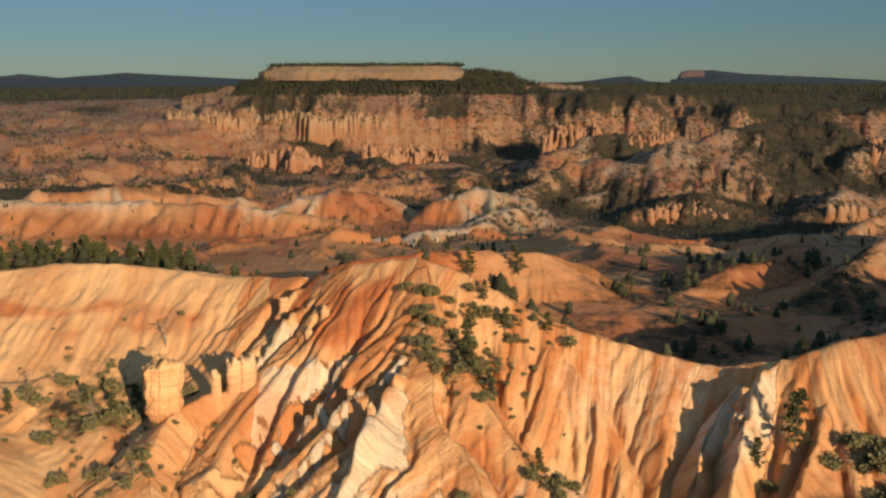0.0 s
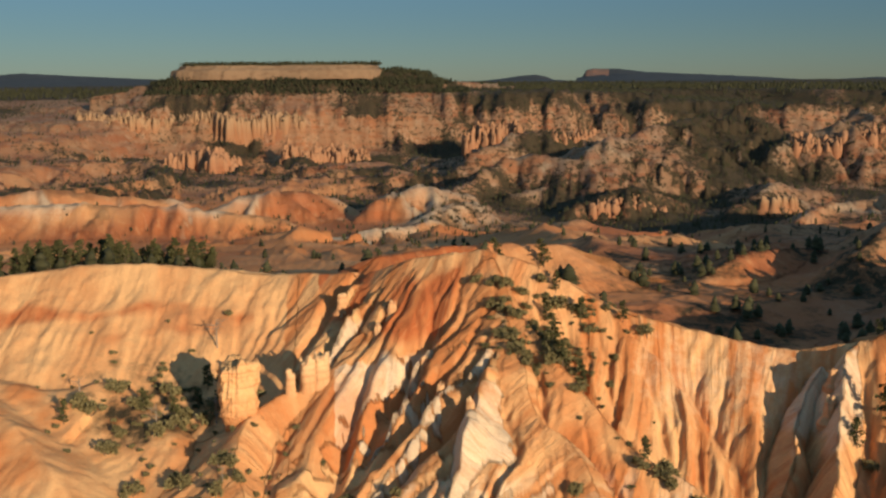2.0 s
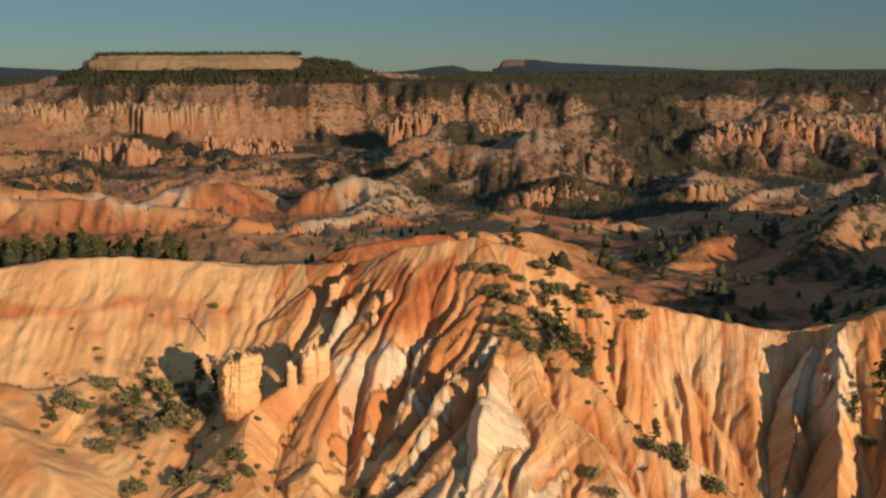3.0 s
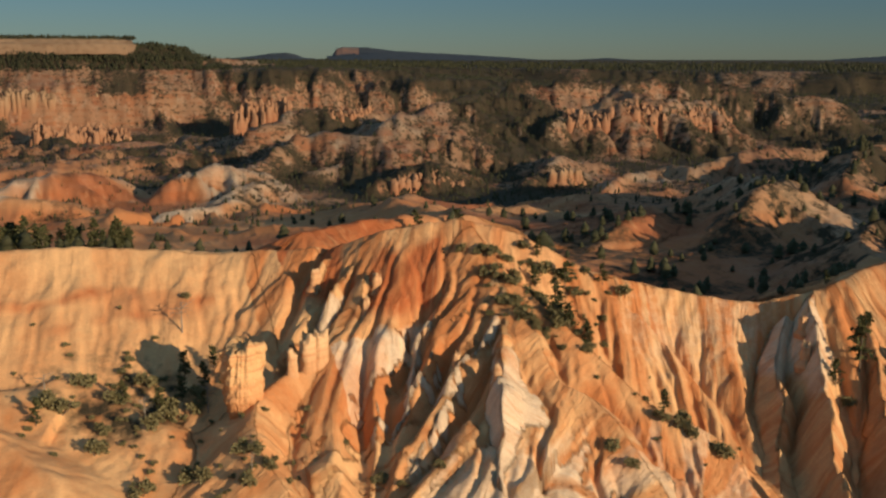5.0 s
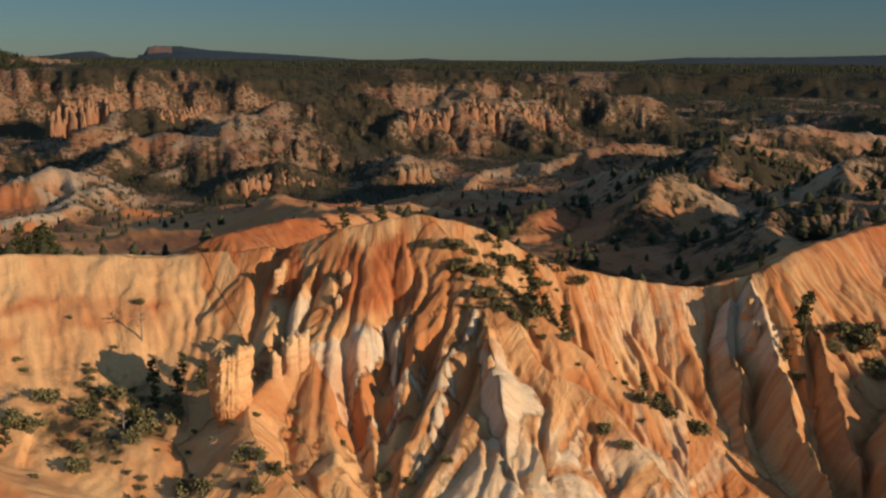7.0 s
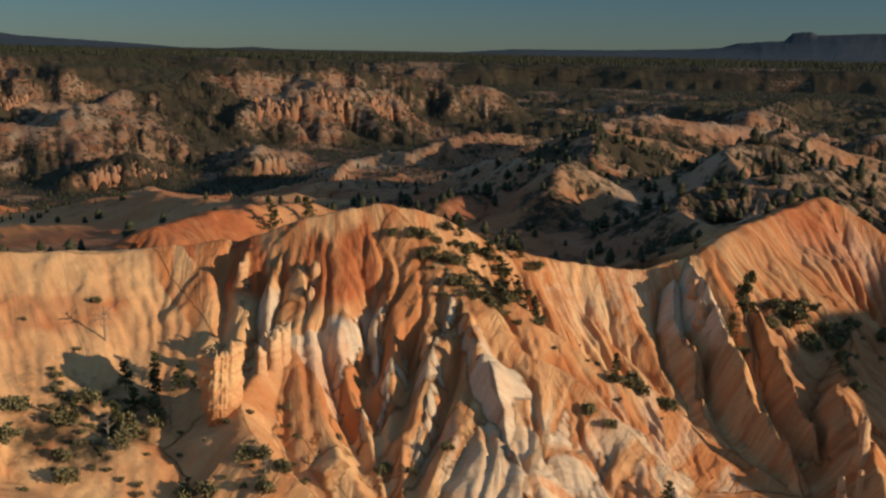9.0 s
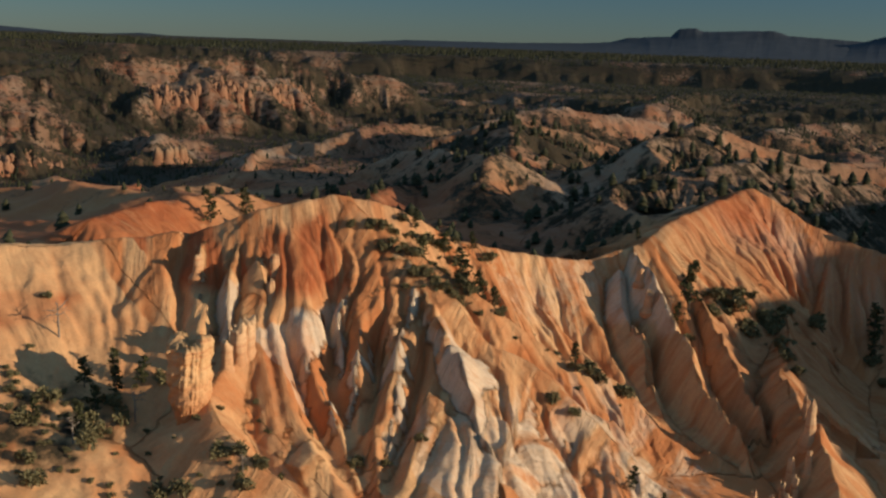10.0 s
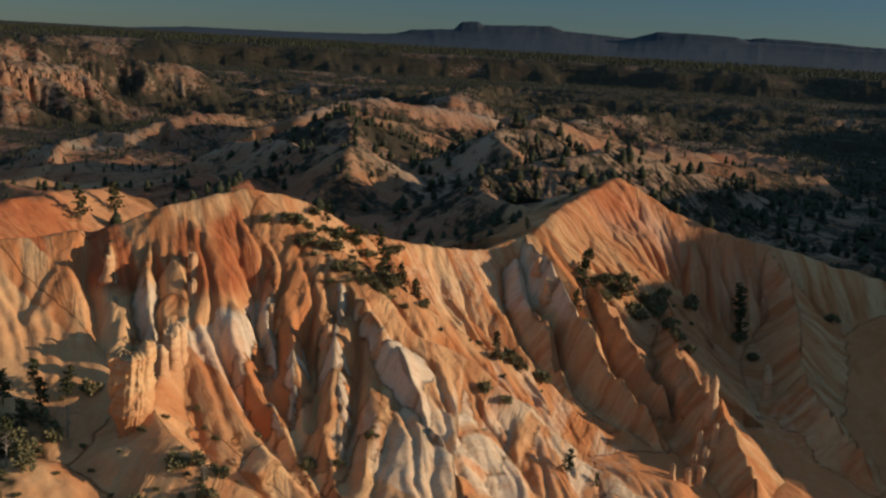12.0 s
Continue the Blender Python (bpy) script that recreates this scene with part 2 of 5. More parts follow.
# hills behind: crest lines with side slopes, flute width and depth
HILLS = [
    ([(-20, 232, 58), (5, 240, 59.5), (24, 243, 58)], 0.35, 0.45, 5, 1.0),
    ([(25, 345, 37), (55, 353, 42), (85, 360, 41.5), (115, 366, 38), (145, 372, 33)], 0.25, 0.28, 4, 1.0),
    ([(120, 400, 33), (160, 430, 34), (200, 455, 31), (240, 470, 28)], 0.2, 0.22, 5, 1.2),
    ([(60, 242, 48.5), (74, 252, 52.8), (97, 262, 53), (118, 268, 51)], 0.3, 0.35, 5, 1.4),
    ([(40, 262, 43.5), (70, 283, 48), (110, 296, 49)], 0.3, 0.35, 5, 1.4),
    ([(82, 168, 58), (90, 180, 57.5), (100, 189, 60.5), (116, 181, 64.5), (130, 173, 66.3), (150, 171, 66.6), (172, 160, 61), (200, 150, 56)], 0.5, 0.55, 5, 1.5),
    ([(96, 232, 58), (108, 239, 62.3), (120, 245, 63.2), (134, 262, 60), (150, 290, 56), (164, 312, 55.5), (178, 348, 51)], 0.5, 0.5, 5, 1.5),
    ([(150, 205, 62), (172, 224, 66.5), (192, 219, 71), (200, 221, 70.8), (222, 205, 63), (255, 180, 56), (285, 140, 51)], 0.45, 0.5, 6, 2.0),
    ([(190, 300, 58), (212, 317, 64.6), (230, 331, 64), (262, 330, 58), (300, 325, 50)], 0.4, 0.4, 6, 2.0),
    ([(195, 480, 22), (206, 497, 25), (236, 530, 30), (272, 551, 31.5), (290, 530, 35), (312, 528, 41), (361, 528, 43), (400, 520, 38)], 0.4, 0.45, 6, 2.2),
    ([(330, 440, 50), (381, 428, 59), (430, 410, 55), (500, 400, 46)], 0.35, 0.4, 7, 2.5),
    ([(255, 705, 7), (280, 722, 14), (299, 748, 20.5), (320, 765, 14), (350, 770, 10)], 0.4, 0.5, 10, 4.0),
    ([(130, 705, 7), (160, 722, 15), (178, 732, 20.5), (196, 730, 19), (225, 740, 9)], 0.45, 0.6, 10, 4.5),
    ([(20, 690, 5), (40, 708, 10), (58, 718, 11.5), (72, 735, 8)], 0.4, 0.45, 10, 4.0),
    ([(-10, 735, 14), (10, 742, 19), (28, 745, 21.5), (46, 757, 16), (70, 780, 10)], 0.4, 0.5, 10, 4.0),
    ([(-120, 740, 12), (-95, 750, 17), (-82, 754, 19.5), (-60, 765, 16), (-40, 790, 8)], 0.4, 0.45, 10, 4.0),
    ([(-40, 645, 1), (-20, 648, 2.5), (-5, 649, 4), (15, 665, 5), (30, 690, 5)], 0.4, 0.45, 9, 3.0),
    ([(-360, 700, 21), (-250, 702, 19), (-190, 696, 18), (-131, 690, 16.5), (-95, 682, 12), (-66, 668, 7)], 0.4, 0.34, 10, 3.0),
    ([(-330, 800, 16), (-270, 815, 15), (-215, 830, 10), (-170, 845, 5)], 0.4, 0.5, 11, 5.0),
    ([(60, 800, 16), (90, 830, 27), (122, 850, 35), (150, 835, 34), (180, 815, 36), (205, 830, 28), (240, 870, 20)], 0.45, 0.45, 11, 5.0),
    ([(100, 780, 10), (123, 792, 14.5), (140, 800, 12)], 0.45, 0.5, 10, 4.0),
    ([(330, 915, 38), (372, 1005, 69), (420, 1010, 72), (500, 1020, 74), (600, 1030, 73), (690, 1000, 62), (760, 950, 50)], 0.35, 0.6, 11, 7.0),
    ([(350, 880, 34), (395, 905, 50), (445, 905, 57), (500, 915, 56), (560, 935, 54), (600, 965, 55)], 0.4, 0.8, 9, 5.0),
    ([(372, 1005, 69), (338, 991, 68), (270, 925, 58), (220, 872, 51), (186, 845, 48), (173, 818, 37), (166, 792, 22), (160, 765, 10)], 0.38, 0.42, 7, 3.5),
    ([(330, 990, 62), (332, 930, 48), (330, 880, 34), (326, 840, 24)], 0.45, 0.5, 7, 3.5),
    ([(500, 1010, 70), (505, 960, 60), (504, 900, 44), (500, 840, 26)], 0.45, 0.5, 7, 3.5),
    ([(120, 1130, 20), (160, 1180, 31), (211, 1221, 37), (260, 1240, 33), (330, 1250, 30)], 0.35, 0.6, 11, 5.0),
    ([(700, 560, 48), (860, 640, 42), (1050, 740, 40), (1250, 800, 38)], 0.25, 0.3, 16, 9.0),
    ([(560, 360, 45), (700, 400, 40), (850, 420, 36), (1000, 430, 30)], 0.25, 0.3, 16, 9.0),
    # unseen hill south-east, added to cast the shade on the eastern slopes
    ([(104, -67, 50), (116, -66, 62), (126, -63, 72), (139, -61, 83), (148, -60, 89), (165, -57, 91), (185, -53, 92.5), (206, -49, 99), (230, -55, 106), (300, -82, 110), (500, -150, 120), (900, -300, 154), (1500, -500, 215), (2600, -700, 290)], 0.6, 0.4, 20, 5.0),
    ([(-335, 1880, 106), (-150, 1868, 112), (0, 1868, 113), (70, 1900, 120), (120, 1950, 112), (200, 2040, 98), (330, 2150, 86)], 0.2, 0.45, 16, 4.0),
    ([(330, 235, 44), (400, 250, 42), (480, 240, 38), (560, 210, 30)], 0.3, 0.3, 11, 5.0),
]


# side spurs fall from the crests of the hills across the valley
SIDE_SPURS = []
spur_rng = np.random.RandomState(21)
for hill_spec in HILLS:
    line = np.array(hill_spec[0], float)
    if 450 < line[0, 1] < 1150:
        for k in range(1, len(line) - 1):
            run = line[k + 1, :2] - line[k - 1, :2]
            across = np.array([-run[1], run[0]]) / np.hypot(*run)
            for side in (-1, 1):
                way = side * across + spur_rng.normal(0, 0.35, 2)
                way = way / np.hypot(*way)
                size, fall = spur_rng.uniform(26, 52), spur_rng.uniform(0.28, 0.40)
                bend = spur_rng.normal(0, 5, 2)
                mid, end = line[k, :2] + way * size * 0.5 + bend, line[k, :2] + way * size
                SIDE_SPURS.append(([(*line[k, :2], line[k, 2] - 0.3), (*mid, line[k, 2] - 0.5 * fall * size), (*end, line[k, 2] - 1.15 * fall * size)], 0.75, 0.75, 3.6, 1.3))
TOOTHED = (4, 5, 6, 8, 11, 12, 13, 15, 16, 17, 18, 19, 20)


def ravine(x, y, h, points, bank, seed):
    """Cut a ravine with straight banks and little side gullies into the heights h."""
    line = spline(points, 4)
    m = (x > line[:, 0].min() - 14) & (x < line[:, 0].max() + 14) & (y > line[:, 1].min() - 14) & (y < line[:, 1].max() + 14)
    if not m.any():
        return h
    px, py = x[m], y[m]
    wx, wy = 1.6 * (fbm(px / 5, py / 5, 2, seed) - 0.5), 1.6 * (fbm(px / 5 + 9, py / 5, 2, seed + 3) - 0.5)
    d, _, zc, along = nearest(px + wx, py + wy, line)
    rib = np.abs(2 * vnoise(along / 1.7, d / 12, seed + 5) - 1)
    bed = zc + bank * np.sqrt(d * d + 0.3) + 0.9 * rib * step(0.5, 4, d) + 60 * step(10, 14, d)
    h[m] = -smax(-h[m], -bed, 0.5)
    return h


def crest(x, y, h, spec, reach, soft=1.0, seed=0, rec=None, tag=0):
    """Raise the heights h to a ridge with fluted sides. rec keeps the way along and down the slope of the ridge on top."""
    points, kl, kr, width, depth = spec
    line = spline(points, 3 if len(points) > 12 else 4)
    m = (x > line[:, 0].min() - reach) & (x < line[:, 0].max() + reach) & (y > line[:, 1].min() - reach) & (y < line[:, 1].max() + reach)
    if not m.any():
        return h
    # leave out what lies far below the land already there
    first = nearest(x[m], y[m], np.array(points, float))
    kmin = min(kl, kr) if isinstance(kr, (int, float)) else 0.2
    inside = np.flatnonzero(m)[first[2] - kmin * np.maximum(first[0] - 2 * width, 0) + 3 * depth + soft + 3 > h[m]]
    m = np.zeros(len(h), bool)
    m[inside] = True
    px, py = x[m], y[m]
    if not isinstance(kr, (int, float)):
        kl, kr = np.interp(px, kl[0], kl[1]), np.interp(px, kr[0], kr[1])
    wob = depth * 1.3
    wx = wob * (fbm(px / (3 * width), py / (3 * width), 2, seed + 5) - 0.5) * 2
    wy = wob * (fbm(px / (3 * width) + 50, py / (3 * width), 2, seed + 9) - 0.5) * 2
    d, sgn, zc, along = nearest(px + wx, py + wy, line)
    k = np.where(sgn > 0, kl, kr)
    # flutes run down the slope, fork, and deepen away from the crest
    s = along / width + 1.2 * (fbm(along / (3 * width), d / (5 * width), 2, seed + 1) - 0.5) + 3.5 * (fbm(along / (9 * width), d / (14 * width), 2, seed + 7) - 0.5) + sgn * 40
    f = np.abs(2 * vnoise(s, d / (16 * width) + sgn * 7, seed + 2) - 1)
    g = np.abs(2 * vnoise(2.4 * s + 9, d / (9 * width), seed + 3) - 1)
    f2 = np.abs(2 * vnoise(s / 2.6 + 4, d / (22 * width), seed + 4) - 1)
    if tag == 1:
        depth = depth * np.interp(px, (-70, -38, -15, 20), (0.30, 0.34, 1.1, 1.25))
    depth = depth * (0.25 + 1.5 * fbm(along / (5 * width), d / 12, 2, seed + 8))
    if tag in TOOTHED:
        # broken teeth along the fins
        tooth = np.abs(2 * vnoise(along / 2.1, d / 9 + sgn, seed + 12) - 1)
        zc = zc + 1.9 * (tooth - 0.5) * (1 - step(0, 4, d)) * step(2, 8, along)
    ribs = np.abs(2 * vnoise(5.3 * s + 3, d / (5 * width), seed + 14) - 1)
    cut = depth * (0.75 * f + 0.45 * g + 0.42 * ribs + 2.0 * f2) * step(0.1, 3.0 * width, d)
    rise = zc - np.sqrt((k * d) ** 2 + (0.35 * soft) ** 2) + 0.35 * soft - cut + 0.5 * depth * step(0.5, 3 * width, d)
    if rec is not None:
        top = rise > h[m]
        for key, value in (("s", s), ("d", d), ("tag", np.full(len(d), tag)), ("side", sgn)):
            old = rec[key][m]
            rec[key][m] = np.where(top, value, old)
    h[m] = smax(rise, h[m], soft)
    return h


BASE_Y = np.array([-600, 60, 100, 135, 185, 215, 260, 330, 420, 500, 590, 640, 700, 850, 1000, 1300, 1450, 1560, 1640, 1712, 1738, 1800, 1850, 2000, 2400, 3000, 5200.0])
BASE_Z = np.array([20, 22, 25, 30, 44, 49, 46, 39, 30, 17, -6, -4, -2, -8, -10, -14, -30, -32, -18, 8, 46, 72, 82, 82, 78, 86, 93.0])


WEST_Z = np.array([20, 22, 25, 30, 44, 49, 46, 36, 17, 2, -12, -4, -2, -8, -6, 0, 10, 18, 24, 31, 34, 42, 47, 56, 68, 82, 93.0])


def cliff_shift(x, y):
    """How far the cliffs across the valley step forward (plus) or back in buttresses and alcoves."""
    return step(1150, 1500, y) * (110 * (ridged(x / 150, y / 700, 3, 95) - 0.45) + 26 * (ridged(x / 30, y / 200, 2, 97) - 0.45))


def bare_land(x, y, rec=None):
    """The height of the ground before rain has cut it."""
    r = np.hypot(x, y)
    depth_y = y + 25 * (fbm(x / 180, y / 180, 2, 90) - 0.5) + cliff_shift(x, y) * (1 - step(1830, 1900, y))
    west = step(-330, -470, x + 60 * (fbm(x / 90, y / 90, 3, 98) - 0.5)) * step(900, 1200, y)
    h = np.interp(depth_y, BASE_Y, BASE_Z) * (1 - west) + west * np.interp(depth_y, BASE_Y, WEST_Z)
    azim = np.degrees(np.arctan2(x, y))
    rim = np.interp(r + 260 * (fbm(x / 260, y / 260, 4, 93) - 0.5), [0, 200, 330, 600, 1000, 1700, 2180, 2215, 2270, 3000, 5200], [24, 46, 45, 24, 8, 5, 26, 46, 68, 78, 92])
    east = step(4, 30, azim + np.interp(r, [0, 600, 1600, 5000], [-26, -20, -4, -4]))
    h = h * (1 - east) + rim * east
    near = step(250, 330, r)
    badland = ridged(x / 150 + 0.3 * fbm(x / 90, y / 90, 2, 60), y / 190, 5, 61, 0.45)
    h = h + near * (1 - step(1500, 2200, r)) * (badland - 0.35) * np.interp(r, [250, 480, 600, 850, 1100, 1800], [13, 18, 9, 10, 26, 34])
    h = h + step(420, 560, r) * (1 - step(1350, 1650, r)) * (ridged(x / 62 + 0.5 * fbm(x / 60, y / 60, 2, 63), y / 74, 3, 62, 0.5) - 0.4) * np.interp(r, [420, 850, 1200], [5, 6, 17])
    h = h + (fbm(x / 14, y / 14, 3, 40) - 0.5) * np.interp(y, (110, 140), (6.0, 2.2)) * (1 - near) * (0.25 + 0.75 * step(30, 90, np.hypot(x + 45, y - 20)))
    h = h + near * (ridged(x / 34, y / 34, 3, 41) - 0.5) * 3.4 * (1 - 0.6 * step(2200, 2300, r))
    for i, spec in enumerate(HILLS):
        far = spec[0][0][1] > 450
        h = crest(x, y, h, spec, 160 if far else 900 if spec[0][0][1] < 0 else 55, 1.0, 200 + 11 * i, rec, 100 + i)
    for i, spec in enumerate(SIDE_SPURS):
        h = crest(x, y, h, spec, 34, 0.8, 2000 + 3 * i, rec, 160)
    # gullies on the hills, and beds that weather into cliffs and benches farther off
    gully = ridged(x / 30 + 0.4 * fbm(x / 40, y / 40, 2, 66), y / 30, 4, 67, 0.5)
    h = h - near * (1 - step(2200, 2300, r)) * (0.62 - gully) * np.interp(r, [250, 450, 900, 1300, 1650], [1.5, 3.6, 7, 7, 2.5])
    bedded = 0.85 * step(820, 1050, r) * (1 - step(2230, 2300, r)) * step(0.25, 0.5, fbm(x / 240, y / 240, 2, 68))
    shift = 7 * (ridged(x / 44, y / 44, 3, 69, 0.5) - 0.4) + 2 * (vnoise(x / 9, y / 20, 64) - 0.5)
    q = (h + shift) / 19.0
    fl = np.floor(q)
    h = h * (1 - bedded) + bedded * (19.0 * (fl + 0.4 * (q - fl) + 0.6 * step(0.5, 0.74, q - fl)) - 0.4 * shift)
    h = h + step(700, 950, r) * (1 - step(2150, 2300, r)) * (2.4 * (ridged(x / 20, y / 20, 3, 72, 0.5) - 0.45) + 0.7 * (vnoise(x / 6, y / 6, 73) - 0.5))
    h = crest(x, y, h, (MAIN_CREST, ((-60, -20), (0.24, 0.42)), ((-60, -34, -24, -8, 0, 20), (0.57, 0.62, 0.72, 0.72, 0.70, 0.74)), 3.2, 0.7), 75, 1.0, 100, rec, 1)
    for i, (tag, *spec) in enumerate(SPURS):
        h = crest(x, y, h, spec, 36, 0.6, 300 + 13 * i, rec, tag)
    for i, (points, bank) in enumerate(RAVINES):
        h = ravine(x, y, h, points, bank, 800 + 7 * i)
    for i, (tag, *spec) in enumerate(FINS):
        h = crest(x, y, h, spec, 24, 0.4, 430 + 13 * i, rec, tag)
    rough = (1 - near) * np.interp(x, (-60, -30), (0.75, 1.0)) * step(50, 85, np.hypot(x + 45, y - 20))
    return h + rough * (1.2 * (fbm(x / 4.5, y / 4.5, 3, 42) - 0.5) + 0.7 * (ridged(x / 11, y / 11, 2, 43) - 0.5))


def rain(h, cell, drops, steps, rounds, seed):
    """Let water run down a grid of heights and carry soil off, so that gullies form and join."""
    rng = np.random.RandomState(seed)
    ny, nx = h.shape
    for _ in range(rounds):
        px, py = rng.uniform(1, nx - 3, drops), rng.uniform(1, ny - 3, drops)
        vx, vy = np.zeros(drops), np.zeros(drops)
        load, water, speed = np.zeros(drops), np.ones(drops), np.ones(drops)
        for _s in range(steps):
            ix, iy = px.astype(int), py.astype(int)
            fx, fy = px - ix, py - iy
            a, b, c, d = h[iy, ix], h[iy, ix + 1], h[iy + 1, ix], h[iy + 1, ix + 1]
            gx, gy = (b - a) * (1 - fy) + (d - c) * fy, (c - a) * (1 - fx) + (d - b) * fx
            z0 = a * (1 - fx) * (1 - fy) + b * fx * (1 - fy) + c * (1 - fx) * fy + d * fx * fy
            vx, vy = vx * 0.25 - gx * 0.75, vy * 0.25 - gy * 0.75
            size = np.hypot(vx, vy) + 1e-6
            vx, vy = vx / size, vy / size
            qx, qy = np.clip(px + vx, 1, nx - 3), np.clip(py + vy, 1, ny - 3)
            jx, jy = qx.astype(int), qy.astype(int)
            ux, uy = qx - jx, qy - jy
            z1 = h[jy, jx] * (1 - ux) * (1 - uy) + h[jy, jx + 1] * ux * (1 - uy) + h[jy + 1, jx] * (1 - ux) * uy + h[jy + 1, jx + 1] * ux * uy
            fall = z0 - z1
            cap = np.maximum(fall, 0.005) * speed * water * 2.2
            take = np.where(fall < 0, -np.minimum(load, -fall), np.where(load > cap, (cap - load) * 0.12, np.minimum((cap - load) * 0.16, fall * 0.6)))
            take = np.clip(take, -0.08, 0.06)
            for wx, wy, w in ((0, 0, (1 - fx) * (1 - fy)), (1, 0, fx * (1 - fy)), (0, 1, (1 - fx) * fy), (1, 1, fx * fy)):
                np.add.at(h, (iy + wy, ix + wx), -take * w)
            load = load + take
            speed = np.sqrt(np.maximum(speed ** 2 + fall * 2.0, 0.05))
            speed = np.minimum(speed, 4)
            water = water * 0.985
            px, py = qx, qy
    return h


PATCHES = []  # west, south, cell, and what rain cut there
for west, south, east, north, cell, drops, rounds, seed in ((-140, 68, 190, 236, 0.5, 9000, 12, 5), (-380, 225, 760, 1120, 2.5, 9000, 12, 6), (-900, 1060, 1500, 2330, 5.0, 9000, 8, 7)):
    pgx, pgy = np.meshgrid(np.arange(west, east, cell), np.arange(south, north, cell))
    dry = bare_land(pgx.ravel(), pgy.ravel()).reshape(pgx.shape)
    scale = cell / 0.5
    wet = rain(dry / scale, cell, drops, 70, rounds, seed) * scale
    share = np.interp(pgx, (-75, -38, -22), (0.16, 0.3, 0.62)) if cell < 1 else (0.9 if cell < 4 else 0.3)
    rim_w = 14 * cell
    edge = step(west, west + rim_w, pgx) * (1 - step(east - rim_w, east - cell, pgx)) * step(south, south + rim_w, pgy) * (1 - step(north - rim_w, north - cell, pgy))
    PATCHES.append((west, south, cell, (wet - dry) * share * edge))


def carved(x, y):
    """How much rain has cut from the land (minus) or laid on it."""
    total = np.zeros(x.shape)
    for west, south, cell, cut in PATCHES:
        u, v = (x - west) / cell, (y - south) / cell
        m = (u > 0) & (v > 0) & (u < cut.shape[1] - 1.01) & (v < cut.shape[0] - 1.01)
        u, v = u[m], v[m]
        iu, iv = u.astype(int), v.astype(int)
        fu, fv = u - iu, v - iv
        total[m] += (cut[iv, iu] * (1 - fu) + cut[iv, iu + 1] * fu) * (1 - fv) + (cut[iv + 1, iu] * (1 - fu) + cut[iv + 1, iu + 1] * fu) * fv
    return total


def land(x, y, rec=None):
    """The height of the ground."""
    return bare_land(x, y, rec) + carved(x, y)


# ---- materials ----
def material(name, rough=0.9):
    m = bpy.data.materials.new(name)
    m.use_nodes = True
    b = m.node_tree.nodes["Principled BSDF"]
    b.inputs["Roughness"].default_value = rough
    b.inputs["Specular IOR Level"].default_value = 0.15
    return m, m.node_tree.nodes, m.node_tree.links, b


def mix_node(n, l, fac, a, b):
    """A colour between two, by a socket or a number."""
    m = n.new("ShaderNodeMix")
    m.data_type = "RGBA"
    for sock, value in ((m.inputs[0], fac), (m.inputs[6], a), (m.inputs[7], b)):
        if isinstance(value, bpy.types.NodeSocket):
            l.new(value, sock)
        else:
            sock.default_value = value if sock == m.inputs[0] else (*value, 1)
    return m.outputs[2]


def ramp_node(n, l, fac, a, b, lo=0.0, hi=1.0):
    m = n.new("ShaderNodeMapRange")
    m.inputs[1].default_value, m.inputs[2].default_value, m.inputs[3].default_value, m.inputs[4].default_value = a, b, lo, hi
    l.new(fac, m.inputs[0])
    return m.outputs[0]


def noise_node(n, l, scale, detail=4.0, rough=0.6, stretch=(1, 1, 1)):
    tc = n.new("ShaderNodeTexCoord")
    mp = n.new("ShaderNodeMapping")
    mp.inputs["Scale"].default_value = stretch
    t = n.new("ShaderNodeTexNoise")
    t.inputs["Scale"].default_value, t.inputs["Detail"].default_value, t.inputs["Roughness"].default_value = scale, detail, rough
    l.new(tc.outputs["Object"], mp.inputs["Vector"])
    l.new(mp.outputs["Vector"], t.inputs["Vector"])
    return t.outputs["Fac"]


ORANGE, CREAM, WHITE, RED = (0.57, 0.205, 0.070), (0.755, 0.435, 0.205), (0.78, 0.60, 0.42), (0.43, 0.115, 0.038)
SOIL_GREEN, LITTER = (0.030, 0.029, 0.016), (0.080, 0.053, 0.032)

# the ground: four kinds of rock and scrub, spread by the masks that the land's own shape gives
m_ground, n, l, b = material("eroded_limestone", 0.92)
at = n.new("ShaderNodeAttribute")
at.attribute_name = "tone"
sep = n.new("ShaderNodeSeparateColor")
l.new(at.outputs["Color"], sep.inputs[0])
at2 = n.new("ShaderNodeAttribute")
at2.attribute_name = "scrub"
grain = noise_node(n, l, 0.55, 6, 0.65)
fine = noise_node(n, l, 2.6, 5, 0.7)


def sharpen(mask, lo, hi):
    m = n.new("ShaderNodeMath")
    m.operation = "ADD"
    l.new(mask, m.inputs[0])
    l.new(ramp_node(n, l, grain, 0.3, 0.7, -0.16, 0.16), m.inputs[1])
    return ramp_node(n, l, m.outputs[0], lo, hi)


# fine rills that follow the run of the water down each slope
at4 = n.new("ShaderNodeAttribute")
at4.attribute_name = "flow"


def rill_node(along, down, detail):
    mp = n.new("ShaderNodeMapping")
    mp.inputs["Scale"].default_value = (along, down, 1)
    t = n.new("ShaderNodeTexNoise")
    t.inputs["Scale"].default_value, t.inputs["Detail"].default_value, t.inputs["Roughness"].default_value = 1.0, detail, 0.65
    t.inputs["Distortion"].default_value = 0.8
    l.new(at4.outputs["Vector"], mp.inputs["Vector"])
    l.new(mp.outputs["Vector"], t.inputs["Vector"])
    return t.outputs["Fac"]


